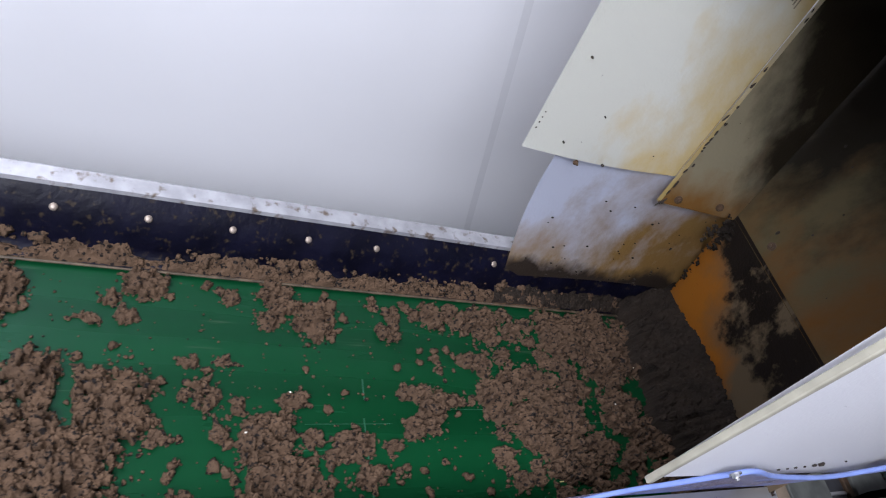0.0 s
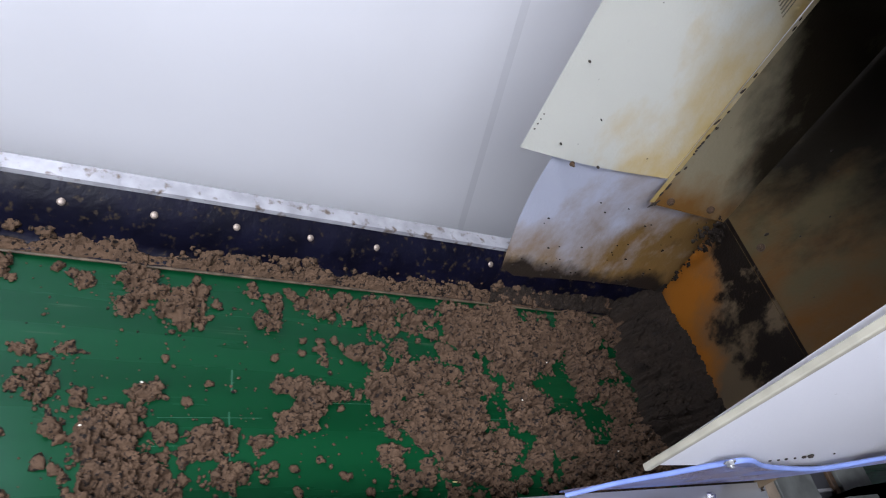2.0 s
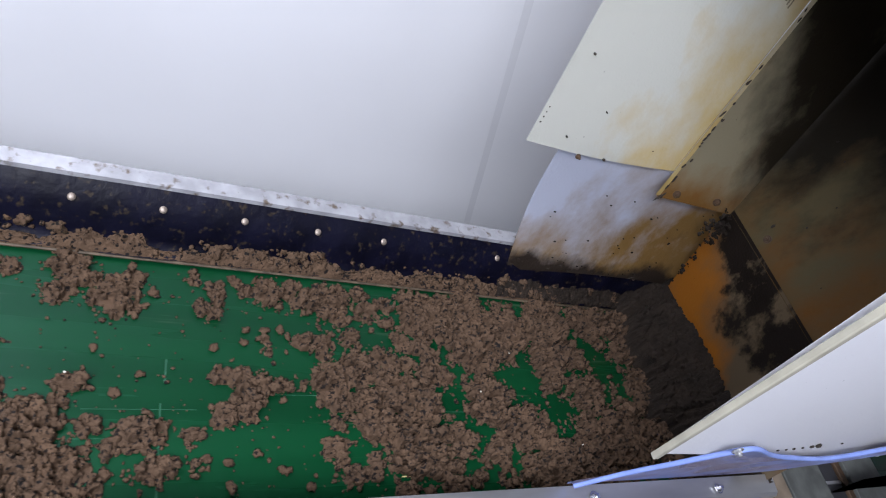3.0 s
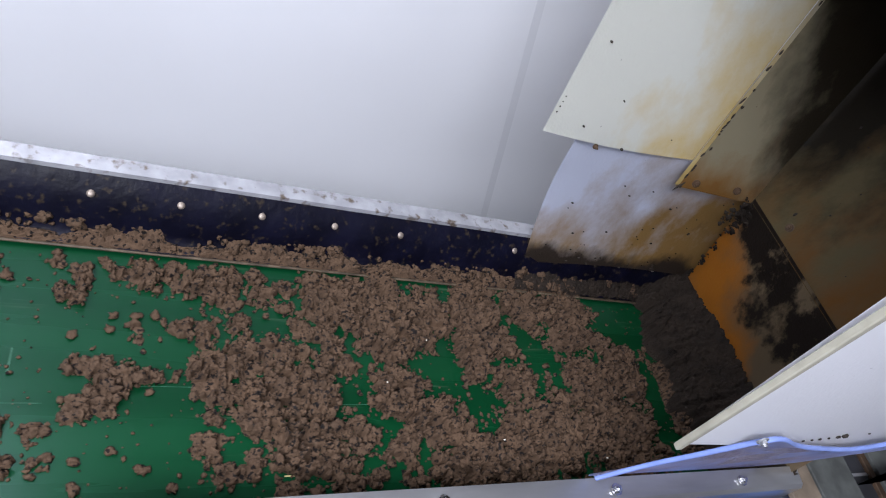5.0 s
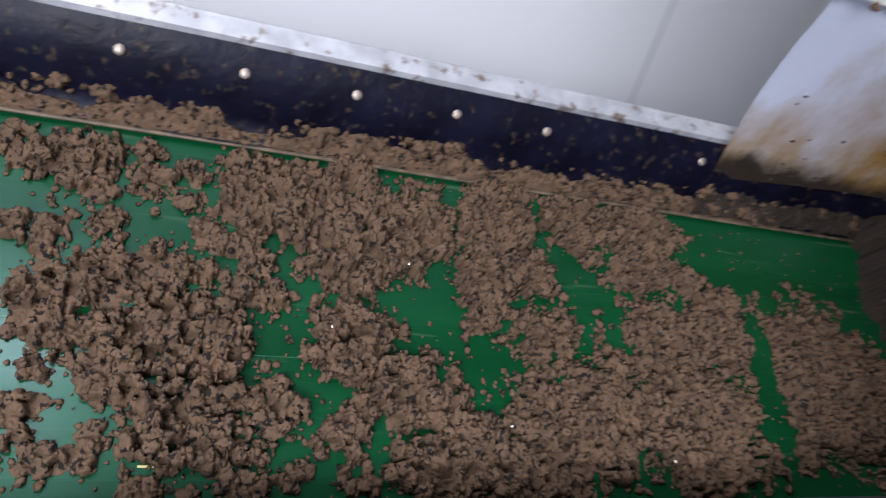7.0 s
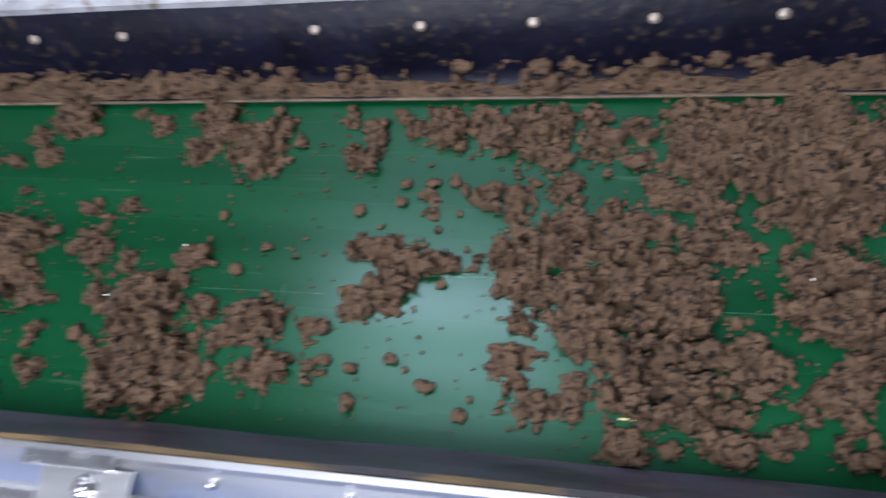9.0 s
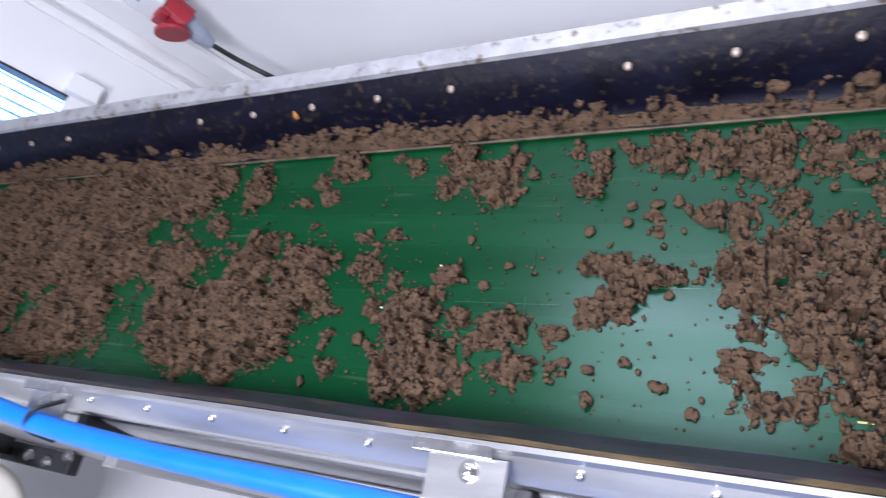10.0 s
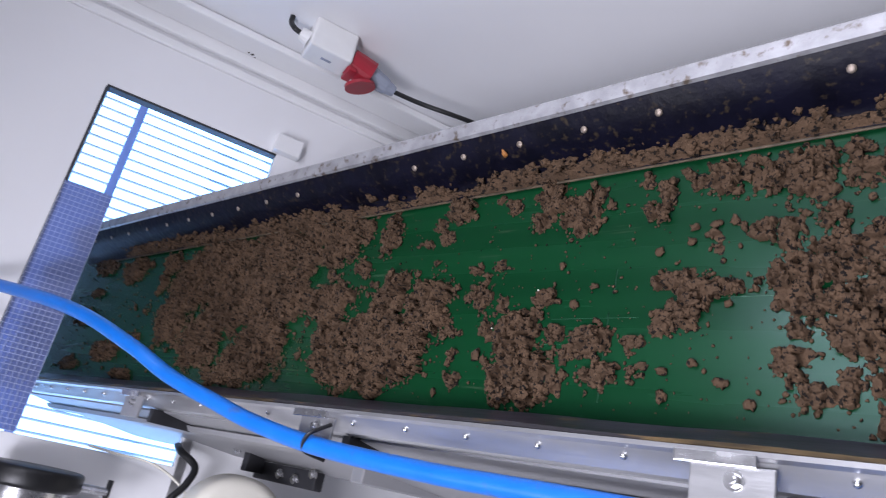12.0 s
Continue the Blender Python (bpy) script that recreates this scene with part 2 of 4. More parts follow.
def pipe(points, r, seg=14, steps=10):
    """A round tube on a smooth line through the points."""
    ps = [Vector(p) for p in points]
    ps = [ps[0] * 2 - ps[1]] + ps + [ps[-1] * 2 - ps[-2]]
    line = []
    for i in range(1, len(ps) - 2):
        for k in range(steps):
            t = k / steps
            p0, p1, p2, p3 = ps[i - 1:i + 3]
            line.append(0.5 * ((2 * p1) + (p2 - p0) * t + (2 * p0 - 5 * p1 + 4 * p2 - p3) * t * t + (3 * p1 - p0 - 3 * p2 + p3) * t ** 3))
    line.append(ps[-2])
    bm = bmesh.new()
    rings = []
    for i, p in enumerate(line):
        d = (line[min(i + 1, len(line) - 1)] - line[max(i - 1, 0)]).normalized()
        s = d.cross(Vector((0, 0, 1))).normalized()
        u = s.cross(d)
        rings.append([bm.verts.new(p + r * (math.cos(w) * s + math.sin(w) * u)) for w in (2 * math.pi * k / seg for k in range(seg))])
    for a, b in zip(rings, rings[1:]):
        for k in range(seg):
            bm.faces.new((a[k], a[(k + 1) % seg], b[(k + 1) % seg], b[k]))
    bm.faces.new(rings[0][::-1])
    bm.faces.new(rings[-1])
    return bm


def head(p, normal, r, h, bm=None):
    """A domed rivet head."""
    bm = bm or bmesh.new()
    q = Vector(normal).to_track_quat("Z", "Y").to_matrix().to_4x4()
    bmesh.ops.create_uvsphere(bm, u_segments=10, v_segments=6, radius=r,
                              matrix=Matrix.Translation(p) @ q @ Matrix.Diagonal((1, 1, h / r, 1)))
    return bm


def hexbolt(p, normal, r, h):
    p, nn = Vector(p), Vector(normal).normalized()
    bm = rod(p, p + nn * 0.0015, r * 1.5, 14)
    rod(p + nn * 0.0015, p + nn * (0.0015 + h), r, 6, bm)
    rod(p + nn * h, p + nn * (h + 0.004), r * 0.55, 10, bm)
    return bm


# ---- the room ----
WX, WY, CZ = -1.71, 0.60, 2.62
FZ = -0.35
RX, NY = 3.2, -2.3
OY0, OY1, OZ0, OZ1 = -0.515, 0.335, 1.285, 1.735

tagged(part("floor", box((WX - 0.1, NY - 0.1, FZ - 0.1), (RX + 0.1, WY + 0.1, FZ)), FLOOR, None), "grey painted concrete floor", "floor", kind="structure")
tagged(part("ceiling", box((WX - 0.1, NY - 0.1, CZ), (RX + 0.1, WY + 0.1, CZ + 0.1)), CEIL, None), "unseen ceiling, grey to cut bounced light", "ceiling", kind="structure")
tagged(part("wall_side", box((WX - 0.1, WY, FZ), (RX + 0.1, WY + 0.1, CZ)), WALL, None), "smooth white wall panels behind the conveyor", "wall", kind="structure")
tagged(part("wall_back", box((WX - 0.1, NY - 0.1, FZ), (RX + 0.1, NY, CZ)), DIMWALL, None), "unseen wall, grey to cut bounced light", "wall", kind="structure")
tagged(part("wall_far_end", box((RX, NY, FZ), (RX + 0.1, WY, CZ)), DIMWALL, None), "unseen wall, grey to cut bounced light", "wall", kind="structure")
bm = box((WX - 0.03, NY, FZ), (WX, OY0, CZ))
box((WX - 0.03, OY1, FZ), (WX, WY, CZ), bm=bm)
box((WX - 0.03, OY0, FZ), (WX, OY1, OZ0), bm=bm)
box((WX - 0.03, OY0, OZ1), (WX, OY1, CZ), bm=bm)
endwall = tagged(part("wall_end", bm, WALL, None), "white end wall with a cut opening for the conveyor", "wall", kind="structure")
# raw cut edge of the opening
bm = box((WX - 0.029, OY1 - 0.004, OZ0), (WX + 0.002, OY1 + 0.002, OZ1))
box((WX - 0.029, OY0, OZ1 - 0.005), (WX + 0.002, OY1 - 0.004, OZ1 + 0.002), bm=bm)
tagged(part("trim", bm, DARK, None), "dark raw cut edge of the wall opening", "trim", kind="structure")
# corner column of the room: ribbed cover strips
bm = box((WX, 0.505, FZ), (WX + 0.012, 0.530, CZ), 0.003)
box((WX, 0.542, FZ), (WX + 0.022, 0.600, CZ), 0.006, bm)
tagged(part("trim_corner", bm, TRIM, None), "white ribbed corner cover strips", "trim", kind="structure")
bm = box((WX + 0.022, 0.575, FZ), (WX + 0.115, 0.598, CZ), 0.006)
tagged(part("trim_upright", bm, TRIM, None), "white upright cover strip on the wall", "trim", kind="structure")
# joint between two wall panels
bm = box((0.884, WY - 0.0006, FZ), (0.903, WY + 0.001, CZ))
tagged(part("trim_joint", bm, JOINT, None), "fine joint between white wall panels", "trim", kind="structure")

# ---- outside the opening ----
GLOW = bpy.data.materials.new("daylit_sheet")
GLOW.use_nodes = True
gb = GLOW.node_tree.nodes["Principled BSDF"]
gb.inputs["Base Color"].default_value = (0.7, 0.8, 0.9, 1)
# Blue emission stands in for the daylight that comes through the sheet.
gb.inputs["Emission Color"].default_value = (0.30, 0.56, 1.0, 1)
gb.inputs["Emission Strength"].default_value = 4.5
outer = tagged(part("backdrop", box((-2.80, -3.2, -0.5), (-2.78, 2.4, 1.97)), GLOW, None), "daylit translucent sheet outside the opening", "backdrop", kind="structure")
RIB = mat("rib_blue", (0.55, 0.68, 0.85), 0.5, var=0.1)
for i in range(66):
    yy = -1.3 + i * 0.043
    bm = box((-2.775, yy, -0.5), (-2.765, yy + 0.010, 1.97), 0.003)
    part("rib", bm, RIB, outer)
tagged(part("ground", box((-60, -60, -0.6), (60, 60, -0.5)), FLOOR, None), "grey paved ground outside", "ground", kind="structure")
RAILBLUE = mat("rail_blue", (0.25, 0.32, 0.62), 0.4, var=0.15)
post = thing("outside_rail", "dark blue-grey rail outside the opening", "rail")
part("rail", box((-2.61, -3.0, 1.655), (-2.58, 2.0, 1.685), 0.004), RAILBLUE, post)
part("upright", box((-2.62, 1.3, -0.5), (-2.58, 1.34, 1.66), 0.004), RAILBLUE, post)

# ---- belt conveyor frame ----
X0, X1 = -2.25, 1.75
conv = thing("belt_conveyor", "galvanised steel trough frame of an inclined belt conveyor", "conveyor", M)
far = [(0.034, 0.075), (0.022, 0.0815), (0.004, 0.068), (-0.009, 0.047), (-0.016, 0.026), (-0.021, 0.014), (-0.034, 0.009)]
part("far_skirt", profile_x(far, X0, 1.30, 0.004, 80, 0.003), RUBBER, conv, "black rubber skirt stained with dried cake", True)
part("far_rail", profile_x([(0.019, 0.079), (0.021, 0.0845), (0.041, 0.086), (0.045, 0.083), (0.045, -0.06)], X0, 1.30, 0.003, 40), DIRTYZINC, conv,
     "bright metal rail speckled with dried cake")
part("far_lip", box((X0, -0.0370, 0.0045), (1.02, -0.033, 0.0072), 0.0008), LIP, conv, "worn tan edge of the skirt")
near = [(-0.358, 0.003), (-0.363, 0.012), (-0.371, 0.030), (-0.380, 0.052), (-0.384, 0.066)]
part("near_skirt", profile_x(near, X0, 1.30, 0.004, 80, 0.002), NRUBBER, conv, "black rubber skirt with yellow scuffs", True)
part("near_lip", profile_x([(-0.3800, 0.055), (-0.3795, 0.0680), (-0.3830, 0.0705)], X0, 1.30, 0.002, 60, 0.002), SCUFF, conv, "worn yellowish edge of the rubber skirt")
part("near_rail", profile_x([(-0.381, 0.060), (-0.383, 0.074), (-0.388, 0.076), (-0.391, 0.070), (-0.404, 0.058), (-0.411, 0.052), (-0.413, 0.046), (-0.413, -0.02)],
                            X0, 1.30, 0.003, 4), ZINC, conv, "shiny galvanised rail")
part("near_guard", profile_x([(-0.3755, 0.100), (-0.3765, 0.1115), (-0.402, 0.109), (-0.407, 0.104), (-0.408, 0.040)], 0.10, 1.06, 0.003, 4), ZINC, conv, "galvanised guard strip along the near side")
for x in (0.25, 0.46, 0.70, 0.93):
    part("guard_bolt", hexbolt((x, -0.392, 0.1115), (0, 0, 1), 0.005, 0.004), STEEL, conv)
part("near_web", profile_x([(-0.416, 0.028), (-0.424, -0.02), (-0.438, -0.11), (-0.462, -0.30), (-0.464, -0.36)], X0, 1.30, 0.004, 4), FRAME, conv, "grey side web")
part("web_seam", profile_x([(-0.4295, -0.028), (-0.4385, -0.034), (-0.4425, -0.060)], X0, 1.30, 0.003, 4), FRAME, conv)
clamp = part("clamp_bar", box((-1.56, -0.500, -0.286), (-1.34, -0.462, -0.262), 0.003), DARK, conv, "dark clamp bar under the rail")
part("clamp_cheek", box((-1.545, -0.490, -0.262), (-1.525, -0.445, -0.215), 0.002), DARK, clamp)
for x, yy, z in ((-1.560, -0.447, -0.205), (-1.46, -0.482, -0.262), (-1.405, -0.486, -0.262), (-1.35, -0.468, -0.262)):
    part("bolt", hexbolt((x, yy, z), (0, -0.3, 1), 0.0085, 0.006), STEEL, clamp)
part("slider_bed", box((X0, -0.41, -0.030), (2.42, 0.05, -0.012)), FRAME, conv, "grey steel bed under the belt")
for i in range(-21, 13):
    if i in (6, -4, -10, -11):
        continue
    x = i * 0.1
    part("rivet", head((x, -0.0005, 0.0655), (0, -0.6, 0.8), 0.0048, 0.0018), BRASSY, conv, smooth=True)
for i in range(-21, 13):
    if i in (-4, -10, 2, 8, -16):
        continue
    x = i * 0.1
    part("rail_rivet", head((x, -0.3985, 0.0640), (0, -0.5, 0.86), 0.0042, 0.0036), STEEL, conv, smooth=True)
for i, x in enumerate((-1.54, -0.966, -0.392, 0.182, 0.756)):
    br = part("bracket", box((x - 0.040, -0.437, 0.066), (x + 0.034, -0.396, 0.0705), 0.0015), ZINC, conv, "bent zinc bracket plate")
    part("lug", box((x - 0.054, -0.398, 0.066), (x + 0.020, -0.386, 0.0765), 0.0012), STEEL, br)
    part("bolt", hexbolt((x, -0.409, 0.0705), (0, 0, 1), 0.0062, 0.006), STEEL, br)
    part("leg_plate", box((x + 0.036, -0.440, -0.05), (x + 0.050, -0.414, 0.05), 0.0015), DARK, br)

# supports of the frame down to the floor
for x in (-1.1, 0.2, 1.2):
    p = M @ Vector((x, -0.45, -0.15))
    q = M @ Vector((x, 0.03, -0.06))
    st = thing("conveyor_stand", "grey steel stand under the conveyor", "stand", group="conveyor stands")
    part("leg", box((p.x - 0.025, p.y - 0.02, FZ), (p.x + 0.025, p.y + 0.02, p.z), 0.003), FRAME, st)
    part("leg", box((q.x - 0.025, q.y - 0.02, FZ), (q.x + 0.025, q.y + 0.02, q.z), 0.003), FRAME, st)
    part("cross_bar", box((p.x - 0.015, p.y + 0.02, 0.25), (p.x + 0.015, q.y - 0.02, 0.29), 0.003), FRAME, st)

# ---- moving belt ----
belt = thing("conveyor_belt", "glossy green conveyor belt smeared with clay", "conveyor belt", M)
part("belt_sheet", box((-1.6, -0.398, -0.010), (2.25, 0.012, 0.0)), BELT, belt)
MARK = mat("scratch_pale", (0.030, 0.105, 0.060), 0.26, var=0.3, scale=60, spec=0.3)
for x, ya, yb in ((0.475, -0.335, -0.225), (0.48, -0.20, -0.17), (1.32, -0.30, -0.12)):
    bm = sheet([(x - 0.0012, ya, 0.0001), (x + 0.0012, ya, 0.0001), (x + 0.0022, yb, 0.0001), (x + 0.0002, yb, 0.0001)], 0.0004)
    part("scratch", bm, MARK, belt, "pale crosswise scratch")
for i in range(5):
    x, yy = random.uniform(0.2, 0.9), random.uniform(-0.335, -0.20)
    bm = box((x, yy, -0.0002), (x + random.uniform(0.05, 0.16), yy + 0.0005, 0.0004))
    part("scratch", bm, MARK, belt)

# ---- steel uprights beside the hopper ----
for x, yy, w, mt, tx in ((1.10, -0.53, 0.05, FRAME, "grey"), (1.22, -0.50, 0.06, DARK, "dark"), (1.38, -0.56, 0.05, FRAME, "grey")):
    p = M @ Vector((x, yy, 0.05))
    up = thing("steel_upright", tx + " steel upright beside the feed hopper", "upright", group="uprights at the hopper")
    part("post", box((p.x - w / 2, p.y - w / 2, FZ), (p.x + w / 2, p.y + w / 2, p.z), 0.003), mt, up)
    part("foot_plate", box((p.x - w, p.y - w, FZ), (p.x + w, p.y + w, FZ + 0.008), 0.001), DARK, up)

# ---- feed hopper ----
hop = thing("feed_hopper", "yellowed plastic sheet hopper stained with rust and clay", "hopper", M)
part("far_panel", sheet([(0.607, 0.019, 0.293), (0.857, 0.005, 0.316), (0.909, 0.122, 0.72), (0.633, 0.166, 0.72)], 0.006, 14, 20, lambda u, v: (0, 0, -0.006 * math.sin(u * 3.14) * (1 - v) ** 2)), PANEL, hop,
     "cream plastic side sheet", True)
part("inner_panel", sheet([(0.857, -0.007, 0.272), (0.985, -0.033, 0.292), (1.085, 0.111, 0.72), (0.902, 0.110, 0.72)], 0.009, 10, 20), PANEL_INNER, hop, "dirty olive inner sheet, darkened inwards for shade", True)
part("inner_edge", sheet([(0.8505, -0.0083, 0.276), (0.8590, -0.0083, 0.277), (0.9040, 0.1080, 0.72), (0.8950, 0.1080, 0.72)], 0.004), PANEL, hop, "cream cut edge of the inner sheet")
part("end_panel", sheet([(0.990, -0.028, 0.292), (1.000, -0.40, 0.30), (1.090, -0.40, 0.72), (1.090, 0.119, 0.72)], -0.008, 14, 20), PANEL_DIRTY_SHADE, hop, "dirty brown end sheet, darkened upwards for shade", True)
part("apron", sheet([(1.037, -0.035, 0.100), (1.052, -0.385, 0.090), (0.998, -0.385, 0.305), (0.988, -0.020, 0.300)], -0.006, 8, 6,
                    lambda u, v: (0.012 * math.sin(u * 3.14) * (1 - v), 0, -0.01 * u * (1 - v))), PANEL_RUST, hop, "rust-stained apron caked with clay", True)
# Unseen lid, added to keep lamp light off the inside of the hopper.
part("cover", sheet([(0.640, 0.158, 0.712), (1.082, 0.105, 0.712), (1.082, -0.395, 0.712), (0.640, -0.395, 0.712)], 0.006), PANEL_DIRTY_SHADE, hop)


def flap_bend(u, v):
    return (-0.006 * math.sin(v * math.pi) * (1 - u), 0.010 * math.sin(v * math.pi), 0.010 * math.sin(u * math.pi) * (1 - v))


part("far_flap", sheet([(0.728, -0.004, 0.046), (1.105, -0.030, 0.094), (1.070, -0.006, 0.290), (0.673, 0.036, 0.318)], 0.003, 10, 14, flap_bend), FLAP, hop,
     "grey translucent plastic flap with rust stains", True)
part("near_panel", sheet([(0.612, -0.407, 0.300), (1.12, -0.400, 0.240), (1.14, -0.400, 0.72), (0.543, -0.402, 0.72)], -0.011), PANEL_WHITE, hop, "white plastic side sheet")
part("panel_edge", box((-0.0015, -0.0060, 0.0), (0.0060, 0.0012, 0.424), 0.0015), EDGE, hop, "cream rounded edge of the side sheet", m=pose(0.6115, -0.4072, 0.3000, 0.6, -9.35, 0))
RIMLINE = [(0.668, -0.379, 0.118), (0.690, -0.388, 0.185), (0.698, -0.402, 0.255), (0.708, -0.414, 0.318), (0.735, -0.415, 0.326),
           (0.780, -0.415, 0.308), (0.830, -0.415, 0.296), (0.920, -0.415, 0.288), (1.010, -0.415, 0.315), (1.100, -0.415, 0.335)]
bm = bmesh.new()
cols = []
for k, p in enumerate(RIMLINE):
    foot = Vector((0.668 + 0.46 * k / 9, -0.372, 0.106)).lerp(Vector(p) - Vector((0, 0, 0.03)), max(0.0, (k - 6) / 3))
    cols.append([bm.verts.new(foot.lerp(Vector(p), v) + Vector((0, 0.004 * math.sin(v * 3.14), 0))) for v in (0, 0.25, 0.5, 0.75, 1)])
for a, c in zip(cols, cols[1:]):
    for v in range(4):
        bm.faces.new((a[v], c[v], c[v + 1], a[v + 1]))
bmesh.ops.solidify(bm, geom=bm.faces[:], thickness=0.003)
part("near_flap", bm, BLUEFLAP, hop, "bluish translucent plastic flap", True)
part("flap_rim", pipe(RIMLINE, 0.0030, 10, 8), RIM, hop, "rolled blue edge", True)
for p, nn in (((0.694, -0.418, 0.333), (0, -1, 0)), ((0.8835, -0.0098, 0.2872), (-0.22, -0.93, 0.3)), ((0.9510, -0.0220, 0.3008), (-0.22, -0.93, 0.3)),
              ((0.9972, -0.0981, 0.3182), (-0.97, -0.02, 0.23)), ((0.690, 0.009, 0.296), (0, -1, 0.2))):
    part("bolt", hexbolt(p, nn, 0.0042 if p[0] != 0.690 else 0.0026, 0.003), STEEL if p[1] < -0.3 else RUSTY, hop)

for i in range(15):
    a = Vector((0.800 + 0.0065 * i, 0.110, 0.70)) + Vector((0.0, 0.0, -0.0035 * i))
    part("groove", rod(a + Vector((0.0, -0.0008, 0.0)), a + Vector((-0.012, -0.0323, -0.10)), 0.0009, 6), PANEL_INNER, hop)
SPECK = mat("clay_speck", (0.03, 0.021, 0.014), 0.9, var=0.4, scale=90, bump=0.6)
rs = random.Random(12)
for i in range(26):
    v = rs.random() ** 1.2
    p = Vector((0.857, -0.008, 0.274)).lerp(Vector((0.893, 0.085, 0.60)), v) + Vector((rs.uniform(-0.006, 0.003), -0.006, rs.uniform(-0.004, 0.004)))
    bm = bmesh.new()
    bmesh.ops.create_icosphere(bm, subdivisions=1, radius=1, matrix=Matrix.Translation(p) @ pose(0, 0, 0, 0, rs.uniform(-12, 12), 0) @ Matrix.Diagonal((0.0018, 0.0012, rs.uniform(0.002, 0.009), 1)))
    part("clay_speck", bm, SPECK, hop)
for i in range(46):
    u, v = rs.random() ** 0.8, rs.random() ** 2.4 * 0.8
    p = Vector((0.735, -0.005, 0.055)).lerp(Vector((1.0, -0.026, 0.090)), u).lerp(Vector((0.68, 0.018, 0.30)).lerp(Vector((0.97, -0.016, 0.30)), u), v)
    r = rs.uniform(0.0008, 0.0021)
    bm = bmesh.new()
    bmesh.ops.create_icosphere(bm, subdivisions=1, radius=1, matrix=Matrix.Translation(p + Vector((0, 0.004 - 0.004 * abs(v - 0.5), 0))) @ Matrix.Diagonal((r * 1.4, r * 0.8, r * 0.8, 1)))
    part("clay_speck", bm, SPECK, hop)

# cross bars of the frame at the end of the guard strip
BARGREY = mat("bar_grey", (0.095, 0.10, 0.092), 0.6, var=0.4, scale=40, bump=0.2)
BARTAN = mat("bar_tan", (0.20, 0.155, 0.11), 0.6, var=0.3, scale=40, bump=0.2)
for xa, xb, z, mt, tx in ((1.066, 1.130, 0.083, BARTAN, "beige cross bar"), (1.133, 1.232, 0.085, BARGREY, "grey cross bar"), (1.232, 1.290, 0.074, DARK, "dark cross bar"),
                          (1.290, 1.304, 0.080, RUSTY, "rusty cross bar"), (1.306, 1.400, 0.085, BARGREY, "grey cross bar")):
    part("cross_bar", box((xa, -0.470, z - 0.010), (xb, -0.350, z), 0.0015), mt, hop, tx)
# clay specks on the end sheet, the side sheet and the cut edge of the cream sheet
for x, yy, z, r in ((1.0100, -0.1134, 0.3703, 0.0022), (1.0302, -0.0244, 0.4622, 0.0026), (1.0290, -0.0567, 0.4546, 0.0018), (1.0006, -0.0845, 0.3338, 0.0034),
                    (1.004, -0.150, 0.335, 0.0015), (1.006, -0.200, 0.345, 0.0013), (1.012, -0.060, 0.385, 0.0014), (1.020, -0.110, 0.415, 0.0016),
                    (0.8866, -0.4045, 0.3016, 0.0045), (0.8780, -0.4045, 0.2985, 0.0030), (0.8640, -0.4045, 0.2955, 0.0020), (0.8500, -0.4045, 0.2935, 0.0022),
                    (0.8380, -0.4045, 0.2915, 0.0018), (0.8240, -0.4045, 0.2902, 0.0020), (0.9300, -0.4040, 0.3050, 0.0016),
                    (0.6140, 0.0275, 0.3210, 0.0013), (0.6150, 0.0300, 0.3285, 0.0016), (0.6160, 0.0325, 0.3350, 0.0013), (0.6170, 0.0350, 0.3420, 0.0014)):
    bm = bmesh.new()
    bmesh.ops.create_icosphere(bm, subdivisions=1, radius=1, matrix=Matrix.Translation((x, yy, z)) @ pose(0, 0, 0, 0, rs.uniform(0, 90), 0) @ Matrix.Diagonal((r, r * 0.6, r * rs.uniform(0.7, 1.5), 1)))
    part("clay_speck", bm, SPECK, hop)
part("tail_plate", sheet([(1.24, -0.402, 0.0), (1.62, -0.402, 0.0), (1.62, -0.402, 0.24), (1.24, -0.402, 0.14)], 0.004), FRAME, hop, "grey steel side plate")

# ---- blue hose along the near rail ----
hose = tagged(part("blue_hose", pipe([(-2.2, -0.20, 0.40), (-1.744, -0.247, 0.32), (-1.484, -0.285, 0.26), (-1.324, -0.334, 0.21), (-1.246, -0.372, 0.165), (-1.148, -0.400, 0.13),
                                      (-1.067, -0.420, 0.105), (-0.938, -0.437, 0.085), (-0.75, -0.445, 0.068), (-0.58, -0.446, 0.058),
                                      (-0.2, -0.450, 0.05), (0.3, -0.452, 0.05), (0.8, -0.448, 0.05), (1.05, -0.430, 0.06), (1.3, -0.44, 0.05)], 0.0125), HOSE, None, smooth=True),
              "bright blue rubber hose tied to the conveyor rail", "hose")
hose.matrix_basis = M
part("cable_tie", pipe([(-0.930, -0.405, 0.075), (-0.940, -0.425, 0.102), (-0.957, -0.445, 0.090), (-0.957, -0.452, 0.05)], 0.0028, 8), BLACK, hose, "black cable tie")

part("corner_block", box((WX, OY1 + 0.004, 1.225), (WX + 0.03, OY1 + 0.055, 1.300), 0.003), TRIM, endwall, "small white block at the corner of the opening")

